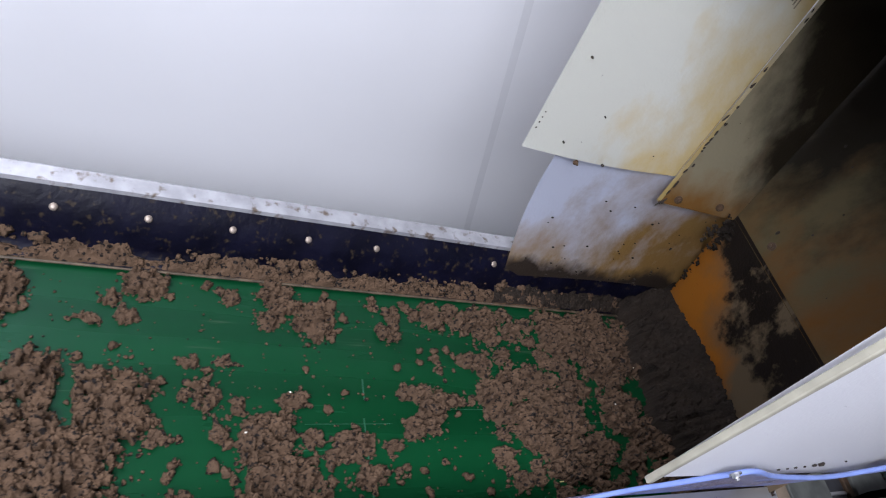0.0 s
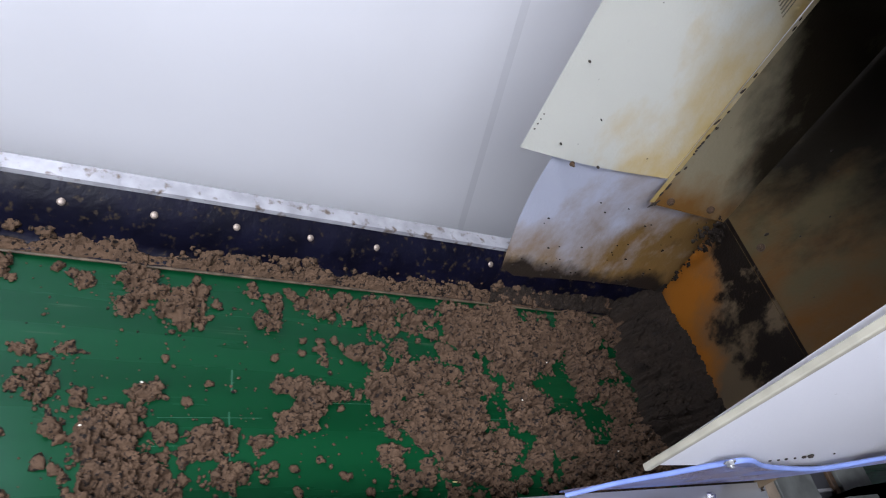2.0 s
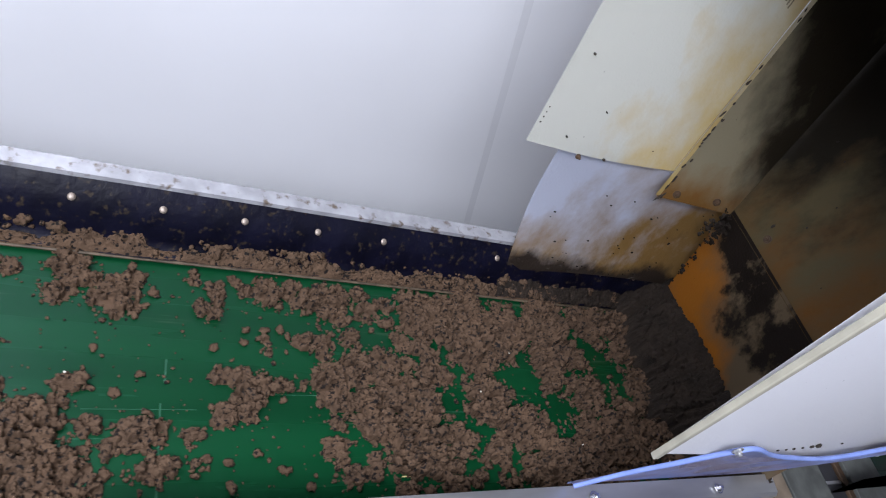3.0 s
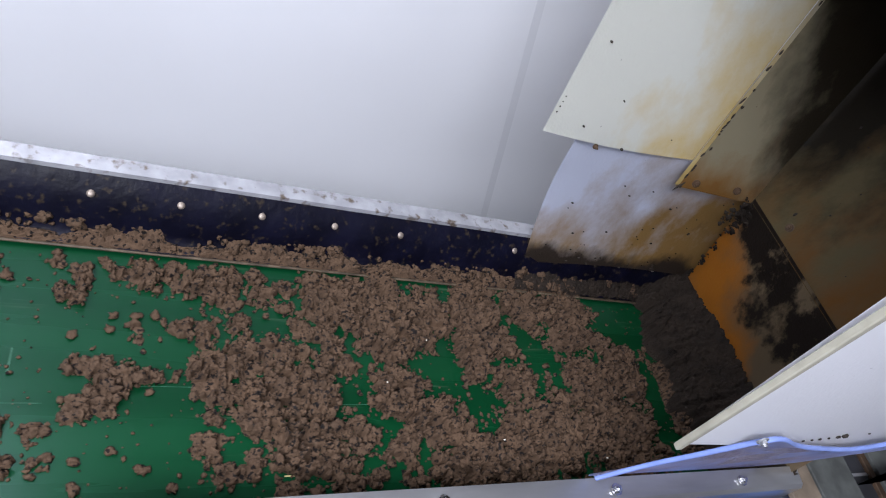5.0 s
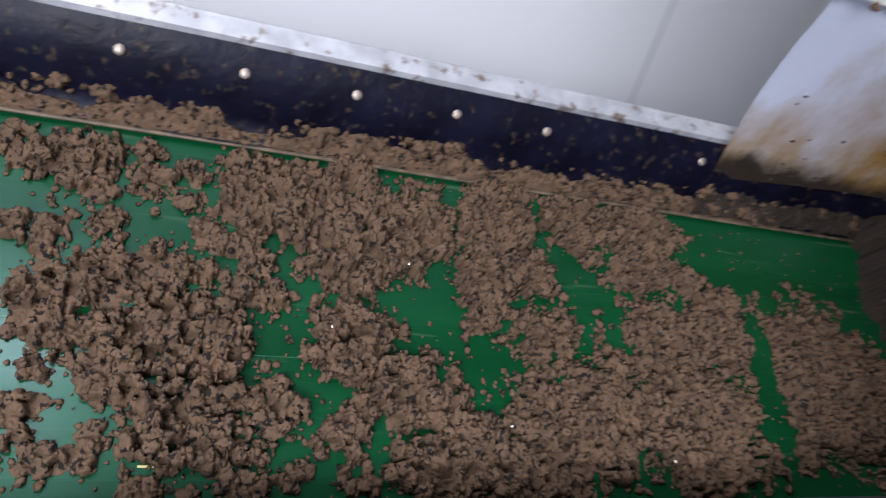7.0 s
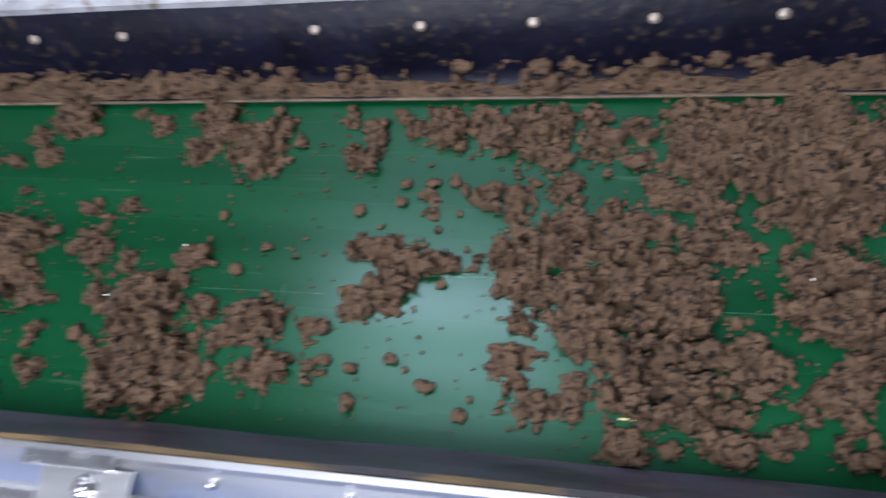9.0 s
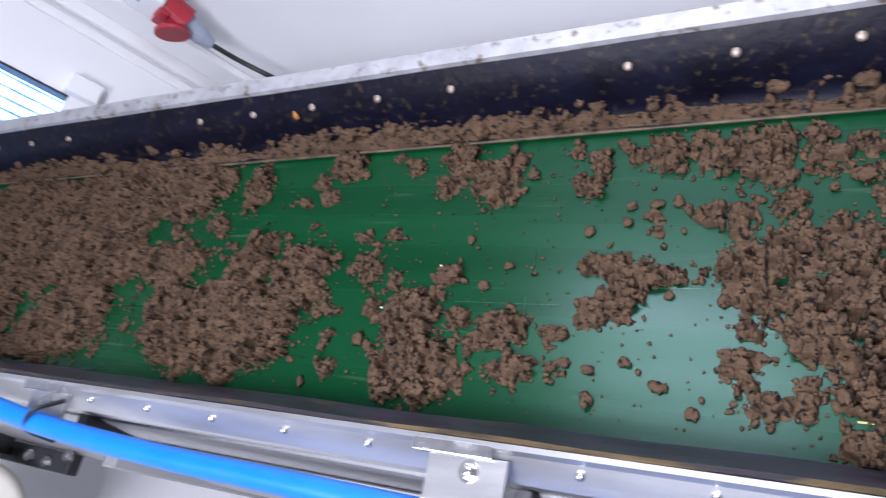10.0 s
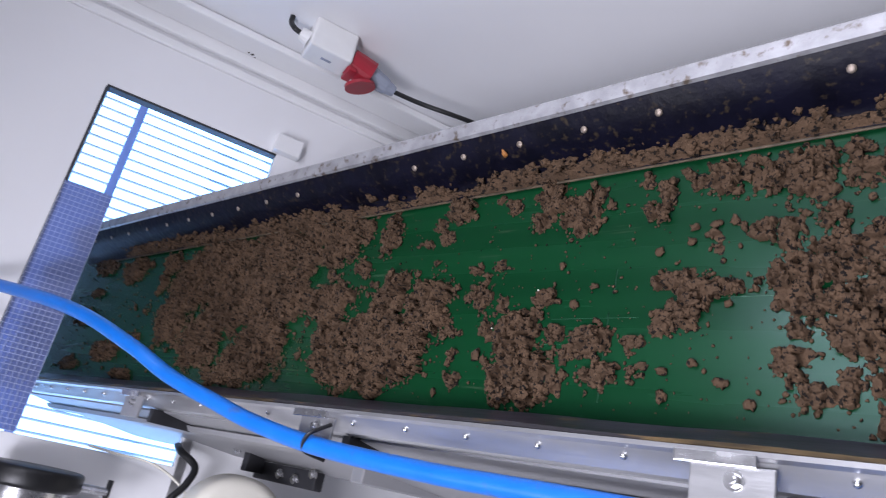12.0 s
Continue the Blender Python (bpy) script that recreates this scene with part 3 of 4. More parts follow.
# chipped spots on the corner strip and specks on the cream sheet
CHIPPED = mat("chipped_spot", (0.08, 0.07, 0.06), 0.7, var=0.4, scale=90)
bm = bmesh.new()
for x, z, r in ((-1.673, 1.437, 0.004), (-1.6715, 1.448, 0.0025), (-1.681, 1.428, 0.002)):
    bmesh.ops.create_icosphere(bm, subdivisions=2, radius=1, matrix=Matrix.Translation((x, 0.5745, z)) @ pose(0, 0, 0, 0, 40, 0) @ Matrix.Diagonal((r * 1.6, 0.0012, r, 1)))
tagged(part("trim_chip", bm, CHIPPED, None), "dark chipped spots on the white cover strip", "trim", kind="structure")
for x, z, r in ((0.640, 0.42, 0.0018), (0.735, 0.300, 0.0022), (0.804, 0.332, 0.0016), (0.771, 0.405, 0.0012), (0.66, 0.315, 0.0014), (0.80, 0.50, 0.0013), (0.70, 0.36, 0.001)):
    v = (z - 0.293) / 0.7
    bm = bmesh.new()
    bmesh.ops.create_icosphere(bm, subdivisions=1, radius=1, matrix=Matrix.Translation((x, 0.019 - (x - 0.607) * 0.056 + 0.243 * v - 0.004, z)) @ Matrix.Diagonal((r * 1.3, 0.003, r, 1)))
    part("clay_speck", bm, SPECK, hop)

# ---- socket and plug on the side wall ----
sock = thing("wall_socket", "white socket box with a red three-phase plug", "socket")
SX, SY, SZ = -1.445, 0.60, 1.235
part("box", box((SX - 0.042, SY - 0.085, SZ - 0.01), (SX + 0.042, SY, SZ + 0.105), 0.006), BOX, sock, "white plastic housing")
part("collar", rod((SX, SY - 0.05, SZ + 0.105), (SX, SY - 0.045, SZ + 0.13), 0.022, 16, r2=0.016), BOX, sock)
part("entry_pipe", pipe([(SX, SY - 0.045, SZ + 0.128), (SX, SY - 0.04, SZ + 0.146), (SX - 0.012, SY - 0.02, SZ + 0.157), (SX - 0.014, SY, SZ + 0.158)], 0.007), BLACK, sock, "black cable stub")
part("red_socket", rod((SX, SY - 0.055, SZ - 0.012), (SX, SY - 0.068, SZ - 0.075), 0.036, 20, r2=0.039), RED, sock, "red round socket collar")
part("lid", rod((SX, SY - 0.108, SZ - 0.055), (SX, SY - 0.116, SZ - 0.058), 0.040, 20), RED, sock, "red hinged lid")
plug = part("plug", rod((SX, SY - 0.066, SZ - 0.07), (SX, SY - 0.076, SZ - 0.125), 0.030, 16, r2=0.022), PGREY, sock, "grey plug body")
part("gland", rod((SX, SY - 0.076, SZ - 0.125), (SX, SY - 0.080, SZ - 0.150), 0.020, 12, r2=0.014), PGREY, plug)
part("cord", pipe([(SX, SY - 0.080, SZ - 0.150), (SX + 0.015, SY - 0.085, SZ - 0.23), (SX + 0.05, SY - 0.09, SZ - 0.36), (SX + 0.06, SY - 0.06, SZ - 0.7), (SX + 0.06, SY - 0.03, 0.05)], 0.0065), BLACK, plug, "black rubber cord")
part("slot", box((SX - 0.004, SY - 0.0865, SZ + 0.035), (SX + 0.004, SY - 0.084, SZ + 0.062)), PGREY, sock)
part("hinge", box((SX - 0.03, SY - 0.098, SZ - 0.03), (SX + 0.03, SY - 0.085, SZ - 0.008), 0.003), RED, sock)

# ---- curtain in the opening ----
cur = thing("strip_curtain", "clear plastic curtain with a reinforcing grid over the opening", "curtain")
bm = bmesh.new()
cz0, cz1, cy0, cy1 = 1.625, 1.733, -0.512, 0.06
nn = int((cy1 - cy0) / 0.012)
for i in range(nn + 1):
    yy = cy0 + i * 0.012
    box((WX + 0.004, yy, cz0), (WX + 0.0056, yy + 0.0016, cz1), bm=bm)
for i in range(int((cz1 - cz0) / 0.012) + 1):
    zz = cz0 + i * 0.012
    box((WX + 0.0057, cy0, zz), (WX + 0.0072, cy1, zz + 0.0016), bm=bm)
part("grid", bm, MESH, cur, "pale blue reinforcing grid")
fl = part("film", box((WX + 0.0015, cy0, cz0), (WX + 0.0035, cy1, cz1)), CLEAR, cur, "clear bluish film")
fl.visible_shadow = False

# ---- fittings beside the opening ----
cap = thing("drum_cap", "round white plastic drum on a wall arm", "drum")
bm = rod((-1.52, -0.605, 1.185), (-1.385, -0.605, 1.185), 0.105, 40)
es = [e for e in bm.edges if e.calc_face_angle(0) > 1.0]
bmesh.ops.bevel(bm, geom=es, offset=0.022, segments=4, affect="EDGES", profile=0.5)
part("shell", bm, IVORY, cap, smooth=True)
part("hub", rod((-1.386, -0.615, 1.20), (-1.378, -0.615, 1.20), 0.022, 20), LIP, cap, "brown hub spot")
part("arm", rod((-1.71, -0.605, 1.185), (-1.52, -0.605, 1.185), 0.03, 16), FRAME, cap)
reg = thing("pressure_regulator", "silver regulator with a black round cap on the wall", "regulator")
bm = rod((-1.605, -0.565, 1.565), (-1.605, -0.605, 1.565), 0.10, 32)
es = [e for e in bm.edges if e.calc_face_angle(0) > 1.0]
bmesh.ops.bevel(bm, geom=es, offset=0.008, segments=2, affect="EDGES", profile=0.5)
part("cap", bm, BLACK, reg, "black plastic cap", True)
part("body", rod((-1.605, -0.605, 1.565), (-1.605, -0.80, 1.565), 0.082, 28), STEEL, reg, "polished metal body", True)
part("stem", rod((-1.605, -0.590, 1.47), (-1.605, -0.590, 1.415), 0.009, 12), STEEL, reg)
part("handle", rod((-1.605, -0.565, 1.415), (-1.605, -0.615, 1.415), 0.006, 10), BLACK, reg)
part("wall_plate", box((-1.71, -0.70, 1.50), (-1.685, -0.62, 1.63), 0.003), ZINC, reg)
cab = tagged(part("black_cable", pipe([(-1.70, -0.468, 1.292), (-1.66, -0.480, 1.285), (-1.63, -0.505, 1.252), (-1.615, -0.545, 1.262), (-1.61, -0.60, 1.295), (-1.62, -0.70, 1.30), (-1.705, -0.75, 1.30)], 0.0085),
                  BLACK, None, smooth=True), "thick black cable looping out of the wall", "cable")
wire = tagged(part("thin_wire", pipe([(-1.705, -0.508, 1.476), (-1.68, -0.512, 1.42), (-1.65, -0.516, 1.345), (-1.62, -0.545, 1.28), (-1.61, -0.60, 1.22), (-1.70, -0.66, 1.15)], 0.003, 8), IVORY, None, smooth=True),
              "thin cream-coloured wire beside the opening", "wire")
plate = tagged(part("wall_sheet", box((WX + 0.003, -0.60, 1.262), (WX + 0.006, -0.30, 1.280)), ZINC, None), "bent metal edge strip below the opening", "edge strip")

# ---- filter cake ----
random.seed(4)
rng = np.random.default_rng(7)


def blob(sub, seed, rough):
    bm = bmesh.new()
    bmesh.ops.create_icosphere(bm, subdivisions=sub, radius=1)
    off = Vector((seed * 7.3, seed * 3.1, seed * 1.7))
    for v in bm.verts:
        p = v.co.copy()
        k = 1 + rough * 0.55 * noise.fractal(p * 1.1 + off, 1.0, 2.0, 3) + rough * 0.42 * noise.noise(p * 3.4 + off) + rough * 0.24 * noise.noise(p * 8 + off)
        v.co = p * max(0.45, k)
    bm.verts.index_update()
    co = np.array([v.co for v in bm.verts])
    fa = np.array([[v.index for v in f.verts] for f in bm.faces])
    bm.free()
    return co, fa


BIG = [blob(3, s, 1.25) for s in range(14)]
MID = [blob(2, s + 30, 1.2) for s in range(16)]
SMALL = [blob(1, s + 60, 1.15) for s in range(12)]


def gather(lumps, fine=0.0062):
    """Points and triangles of rough lumps: rows of x, y, z, radius, flatness."""
    vs, fs, o = [], [], 0
    for x, yy, z, r, fl in lumps:
        pool = BIG if r > fine else MID if r > 0.0042 else SMALL
        co, fa = pool[rng.integers(len(pool))]
        e = Euler(rng.uniform(0, 6.28, 3)).to_matrix()
        c = (co @ np.array(e).T) * r * rng.uniform(0.75, 1.25, 3)
        c[:, 2] *= fl
        c += (x, yy, z)
        c[:, 2] = np.maximum(c[:, 2], 0.0003)
        vs.append(c)
        fs.append(fa + o)
        o += len(co)
    return np.concatenate(vs), np.concatenate(fs)


def faces_mesh(name, v, quads, tris, material):
    """A smooth mesh from arrays of points, quads and triangles."""
    me = bpy.data.meshes.new(name)
    loops = np.concatenate([quads.ravel(), tris.ravel()]).astype(np.int32)
    starts = np.concatenate([np.arange(0, quads.size, 4), quads.size + np.arange(0, tris.size, 3)]).astype(np.int32)
    me.vertices.add(len(v))
    me.vertices.foreach_set("co", v.ravel())
    me.loops.add(len(loops))
    me.loops.foreach_set("vertex_index", loops)
    me.polygons.add(len(starts))
    me.polygons.foreach_set("loop_start", starts)
    me.update(calc_edges=True)
    me.shade_smooth()
    me.materials.append(material)
    return me


NONE = np.zeros((0, 4), dtype=np.int32)


def lump_mesh(name, lumps, material=CAKE):
    v, f = gather(lumps)
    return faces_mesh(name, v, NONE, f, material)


def lattice(x, y, seed):
    """Smooth noise from -1 to 1 on the plane, for whole arrays."""
    g = np.random.default_rng(seed).uniform(-1, 1, (256, 256))
    i, j = np.floor(x).astype(int), np.floor(y).astype(int)
    u, v = x - i, y - j
    u, v = u * u * (3 - 2 * u), v * v * (3 - 2 * v)
    a, b2, c, d = g[i % 256, j % 256], g[(i + 1) % 256, j % 256], g[i % 256, (j + 1) % 256], g[(i + 1) % 256, (j + 1) % 256]
    return (a * (1 - u) + b2 * u) * (1 - v) + (c * (1 - u) + d * u) * v


def layers(x, y, size, seed, n=3):
    return sum(lattice(x / size * 2 ** k, y / size * 2 ** k, seed + k) * 0.5 ** k for k in range(n)) / 1.75


def cells(x, y, size, seed):
    """Lumps: how far inside its cell a place lies, the cell's random number, a dome and a leaning top."""
    g = np.random.default_rng(seed).uniform(0, 1, (5, 256, 256))
    x, y = x / size, y / size
    i, j = np.floor(x).astype(int), np.floor(y).astype(int)
    f1, f2, own, lean = np.full(x.shape, 9.0), np.full(x.shape, 9.0), np.zeros(x.shape), np.zeros(x.shape)
    for di in (-1, 0, 1):
        for dj in (-1, 0, 1):
            p, q = (i + di) % 256, (j + dj) % 256
            ux, uy = x - (i + di + g[0, p, q]), y - (j + dj + g[1, p, q])
            r = np.hypot(ux, uy)
            near1 = r < f1
            lean = np.where(near1, ux * (g[3, p, q] - 0.5) + uy * (g[4, p, q] - 0.5), lean)
            f2 = np.where(near1, f1, np.minimum(f2, r))
            own = np.where(near1, g[2, p, q], own)
            f1 = np.where(near1, r, f1)
    return np.clip((f2 - f1) / 0.5, 0, 1) ** 0.85, own, np.sqrt(np.clip(1 - (f1 / (0.62 + 0.35 * own)) ** 2, 0, 1)), lean


STEP = 0.0010
GX, GY = np.meshgrid(np.arange(-1.17, 1.64, STEP), np.arange(-0.354, -0.034, STEP), indexing="ij")
WPX = GX + 0.0110 * layers(GX, GY, 0.024, 11) + 0.0060 * layers(GX, GY, 0.009, 21)
WPY = GY + 0.0110 * layers(GX, GY, 0.024, 31) + 0.0060 * layers(GX, GY, 0.009, 41)
FILL = np.full(GX.shape, -1.0)
OWNER = np.full(GX.shape, -1, dtype=int)
TALL = np.zeros(GX.shape)
moving, heaps = [], []


def clods(rows):
    """Clods of cake on the belt: place along and across it, half length and half width."""
    for x, yy, a, b in rows:
        s = math.sqrt(a * b)
        if s < 0.0075:
            ob = new("cake_clod", lump_mesh("cake_clod", [(0, 0, s * 0.38, s * 0.80, 0.62)]))
            tagged(ob, "small clod of brown filter cake on the green belt", "filter cake", "clods on the belt")
            ob.matrix_basis = M @ pose(x, yy, 0)
            moving.append((ob, x, yy))
            continue
        i0, i1 = [int((x + k * (a * 1.2 + 0.012) - GX[0, 0]) / STEP) for k in (-1, 1)]
        i0 = max(0, i0)
        sl = np.s_[i0:i1, :]
        e = 1 - np.hypot((WPX[sl] - x) / a, (WPY[sl] - yy) / b)
        up = e > FILL[sl]
        FILL[sl] = np.where(up, e, FILL[sl])
        OWNER[sl] = np.where(up, len(heaps), OWNER[sl])
        TALL[sl] = np.where(up, min(0.48 * s, 0.017) + 0.003, TALL[sl])
        heaps.append((x, yy, s))


def gaps(rows):
    """Bare places in the heaps: place along and across the belt, half length and half width."""
    for x, yy, a, b in rows:
        e = 1 - np.hypot((WPX - x) / a, (WPY - yy) / b)
        np.minimum(FILL, np.where(e > 0, 0.10 - 1.3 * e, 9.0), out=FILL)


def raise_heaps():
    """Turns the filled plan into crumbly heaps, one object for each clod."""
    ux, uy = GX + 0.0040 * layers(GX, GY, 0.020, 12) + 0.0012 * layers(GX, GY, 0.006, 13), GY + 0.0040 * layers(GX, GY, 0.020, 22) + 0.0012 * layers(GX, GY, 0.006, 23)
    c0, k0, d0, t0 = cells(ux, uy, 0.030, 47)
    c1, k1, d1, _ = cells(ux, uy, 0.0135, 51)
    c2, k2, d2, _ = cells(ux + 0.002 * k1, uy, 0.0062, 61)
    c3, k3, d3, _ = cells(GX, GY, 0.0032, 71)
    rough = layers(GX, GY, 0.010, 81, 3)
    edge = (np.minimum(FILL, 0.52) + 0.24 * layers(GX, GY, 0.014, 91) + 0.36 * layers(GX, GY, 0.034, 101, 2) + 0.22 * (d0 - 0.75) + 0.42 * (d1 - 0.6)
            + 0.34 * (d2 - 0.6) + 0.20 * layers(GX, GY, 0.006, 141))
    cover = edge > 0.25
    big = TALL * np.sqrt(np.clip(1 - (1 - np.clip(FILL * 1.7 + 0.12, 0, 1)) ** 2, 0, 1))
    lump = np.clip(TALL / 0.012, 0.45, 1)
    h = (big * (0.40 + 0.60 * k0 + 0.5 * t0) * (0.45 + 0.40 * d0 + 0.15 * c0) + lump * (0.0058 * d1 * (0.25 + k1) + 0.0024 * d2 * (0.2 + k2))
         + 0.0006 * d3 * (0.2 + k3) + 0.0012 * rough)
    # pits and cracks between the lumps
    pits = layers(GX, GY, 0.0095, 131, 2) + 0.30 * layers(GX, GY, 0.05, 151, 2)
    h = h * np.clip((0.34 - pits) / 0.14, 0.12, 1) * (1 - 0.5 * (1 - c1) ** 5) * (1 - 0.25 * (1 - c2) ** 3)
    for _ in range(2):
        h[1:-1, 1:-1] = 0.5 * h[1:-1, 1:-1] + 0.125 * (h[2:, 1:-1] + h[:-2, 1:-1] + h[1:-1, 2:] + h[1:-1, :-2])
    h = np.where(cover, np.maximum(h, 0.0008), 0.0)
    # lumps lying on the heaps and round their rims
    pile = {}
    for spots, count, sink, most in ((np.argwhere(cover & (FILL > 0.0) & (pits < 0.2)), 5200, 0.2, 0.0056), (np.argwhere((edge > -0.10) & ~cover & (FILL > -0.45)), 4600, 0.4, 0.0052)):
        for i, j in spots[rng.choice(len(spots), count, replace=False)]:
            r = min(most, 0.0018 * (1 + 0.8 * rng.pareto(2.2)))
            pile.setdefault(int(OWNER[i, j]), []).append((GX[i, j], GY[i, j], h[i, j] + r * sink, r, 0.75))
    corner = cover[:-1, :-1] | cover[1:, :-1] | cover[:-1, 1:] | cover[1:, 1:]
    own = np.where(corner, OWNER[:-1, :-1], -1)
    ny = GX.shape[1]
    for k, (x, yy, s) in enumerate(heaps):
        ci, cj = np.nonzero(own == k)
        if len(ci) < 8:
            continue
        ob = new("cake_clod", plan_mesh("cake_clod", ci * ny + cj, ny, h, x, yy, pile.get(k)))
        ob.matrix_basis = M @ pose(x, yy, 0)
        tagged(ob, "heap of crumbly brown filter cake on the green belt" if s > 0.018 else "clod of brown filter cake on the green belt",
               "filter cake", "clods on the belt")
        moving.append((ob, x, yy))


def plan_mesh(name, a, ny, h, x, yy, lumps):
    quads = np.stack([a, a + ny, a + ny + 1, a + 1], 1)
    ids, inv = np.unique(quads, return_inverse=True)
    v = np.stack([GX.ravel()[ids], GY.ravel()[ids], h.ravel()[ids] + 0.0003], 1)
    q, f = inv.reshape(-1, 4), NONE
    if lumps:
        lv, f = gather(lumps, 0.0050)
        f = f + len(v)
        v = np.concatenate([v, lv])
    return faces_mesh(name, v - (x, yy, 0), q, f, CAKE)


clods([(-0.274, -0.085, 0.119, 0.055), (-0.331, -0.166, 0.147, 0.066), (-0.225, -0.249, 0.078, 0.057), (-0.256, -0.304, 0.087, 0.043), (-0.172, -0.174, 0.047, 0.055), (-0.457, -0.095, 0.112, 0.062), (-0.555, -0.128, 0.08, 0.066), (-0.447, -0.26, 0.071, 0.056), (-0.16, -0.036, 0.036, 0.03), (-0.05, -0.05, 0.023, 0.02), (-0.327, -0.333, 0.062, 0.015), (-0.871, -0.078, 0.065, 0.029)])
clods([(-0.603, -0.207, 0.062, 0.059), (-0.766, -0.174, 0.033, 0.02), (-0.891, -0.288, 0.062, 0.023), (-0.751, -0.341, 0.042, 0.011), (-1.067, -0.047, 0.054, 0.023), (-0.721, -0.118, 0.044, 0.023), (-1.082, -0.195, 0.045, 0.019), (-1.073, -0.321, 0.044, 0.014), (-0.758, -0.259, 0.028, 0.016), (-0.694, -0.076, 0.049, 0.025), (-1.067, -0.131, 0.029, 0.015)])
clods([(-0.153, -0.047, 0.023, 0.037), (-0.141, -0.118, 0.038, 0.045), (-0.067, -0.08, 0.068, 0.047), (-0.049, -0.194, 0.064, 0.033), (-0.034, -0.259, 0.061, 0.036), (0.001, -0.055, 0.015, 0.014), (0.01, -0.307, 0.058, 0.034), (0.012, -0.138, 0.021, 0.013), (0.062, -0.077, 0.019, 0.039), (0.087, -0.259, 0.076, 0.051), (0.094, -0.317, 0.03, 0.034), (0.103, -0.181, 0.05, 0.031)])
clods([(0.149, -0.276, 0.052, 0.041), (0.149, -0.107, 0.013, 0.008), (0.17, -0.073, 0.013, 0.012), (0.181, -0.208, 0.046, 0.047), (0.187, -0.098, 0.012, 0.014), (0.21, -0.049, 0.027, 0.019), (0.223, -0.336, 0.01, 0.005), (0.233, -0.25, 0.02, 0.006), (0.24, -0.281, 0.009, 0.01), (0.255, -0.318, 0.01, 0.011), (0.257, -0.158, 0.011, 0.011), (0.28, -0.201, 0.019, 0.021)])
clods([(0.286, -0.048, 0.008, 0.008), (0.294, -0.243, 0.014, 0.015), (0.303, -0.156, 0.013, 0.01), (0.309, -0.293, 0.01, 0.012), (0.312, -0.058, 0.013, 0.012), (0.317, -0.214, 0.011, 0.011), (0.347, -0.263, 0.036, 0.035), (0.363, -0.309, 0.047, 0.037), (0.37, -0.065, 0.028, 0.034), (0.37, -0.049, 0.023, 0.025), (0.379, -0.208, 0.017, 0.012), (0.391, -0.31, 0.022, 0.028)])
clods([(0.391, -0.207, 0.011, 0.012), (0.404, -0.161, 0.007, 0.006), (0.407, -0.254, 0.015, 0.01), (0.418, -0.322, 0.009, 0.008), (0.419, -0.09, 0.028, 0.026), (0.422, -0.089, 0.027, 0.028), (0.427, -0.214, 0.007, 0.006), (0.431, -0.273, 0.015, 0.008), (0.431, -0.215, 0.007, 0.006), (0.441, -0.06, 0.012, 0.009), (0.442, -0.25, 0.011, 0.007), (0.445, -0.062, 0.012, 0.009)])
clods([(0.453, -0.192, 0.005, 0.006), (0.454, -0.191, 0.006, 0.006), (0.464, -0.262, 0.02, 0.017), (0.464, -0.08, 0.008, 0.007), (0.472, -0.306, 0.023, 0.012), (0.509, -0.055, 0.008, 0.009), (0.51, -0.053, 0.01, 0.009), (0.513, -0.268, 0.012, 0.009), (0.521, -0.294, 0.008, 0.008), (0.526, -0.098, 0.028, 0.011), (0.531, -0.095, 0.022, 0.017), (0.535, -0.153, 0.006, 0.007)])
clods([(0.54, -0.08, 0.009, 0.022), (0.543, -0.06, 0.008, 0.006), (0.546, -0.243, 0.015, 0.017), (0.549, -0.296, 0.007, 0.007), (0.552, -0.296, 0.005, 0.005), (0.555, -0.19, 0.023, 0.019), (0.564, -0.053, 0.01, 0.009), (0.572, -0.235, 0.02, 0.013), (0.572, -0.143, 0.006, 0.006), (0.575, -0.126, 0.007, 0.007), (0.579, -0.069, 0.013, 0.009), (0.584, -0.209, 0.023, 0.023)])
clods([(0.598, -0.124, 0.007, 0.008), (0.6, -0.158, 0.008, 0.009), (0.601, -0.139, 0.008, 0.008), (0.606, -0.069, 0.022, 0.024), (0.611, -0.306, 0.01, 0.005), (0.614, -0.308, 0.008, 0.006), (0.619, -0.202, 0.024, 0.012), (0.619, -0.122, 0.007, 0.008), (0.626, -0.153, 0.004, 0.005), (0.642, -0.328, 0.008, 0.005), (0.644, -0.327, 0.006, 0.006), (0.644, -0.079, 0.012, 0.016)])
clods([(0.644, -0.056, 0.02, 0.014), (0.655, -0.133, 0.016, 0.011), (0.675, -0.289, 0.017, 0.015), (0.675, -0.146, 0.012, 0.012), (0.676, -0.131, 0.015, 0.012), (0.678, -0.193, 0.032, 0.025), (0.687, -0.25, 0.012, 0.009), (0.691, -0.077, 0.033, 0.028), (0.694, -0.274, 0.013, 0.005), (0.696, -0.224, 0.024, 0.019), (0.707, -0.313, 0.029, 0.018), (0.712, -0.098, 0.012, 0.011)])
clods([(0.719, -0.127, 0.012, 0.013), (0.724, -0.172, 0.035, 0.027), (0.729, -0.299, 0.012, 0.014), (0.734, -0.254, 0.021, 0.024), (0.739, -0.058, 0.013, 0.018), (0.751, -0.085, 0.019, 0.011), (0.753, -0.135, 0.009, 0.008), (0.764, -0.167, 0.049, 0.025), (0.767, -0.34, 0.016, 0.014), (0.77, -0.104, 0.014, 0.01), (0.781, -0.074, 0.016, 0.015), (0.783, -0.224, 0.064, 0.047)])
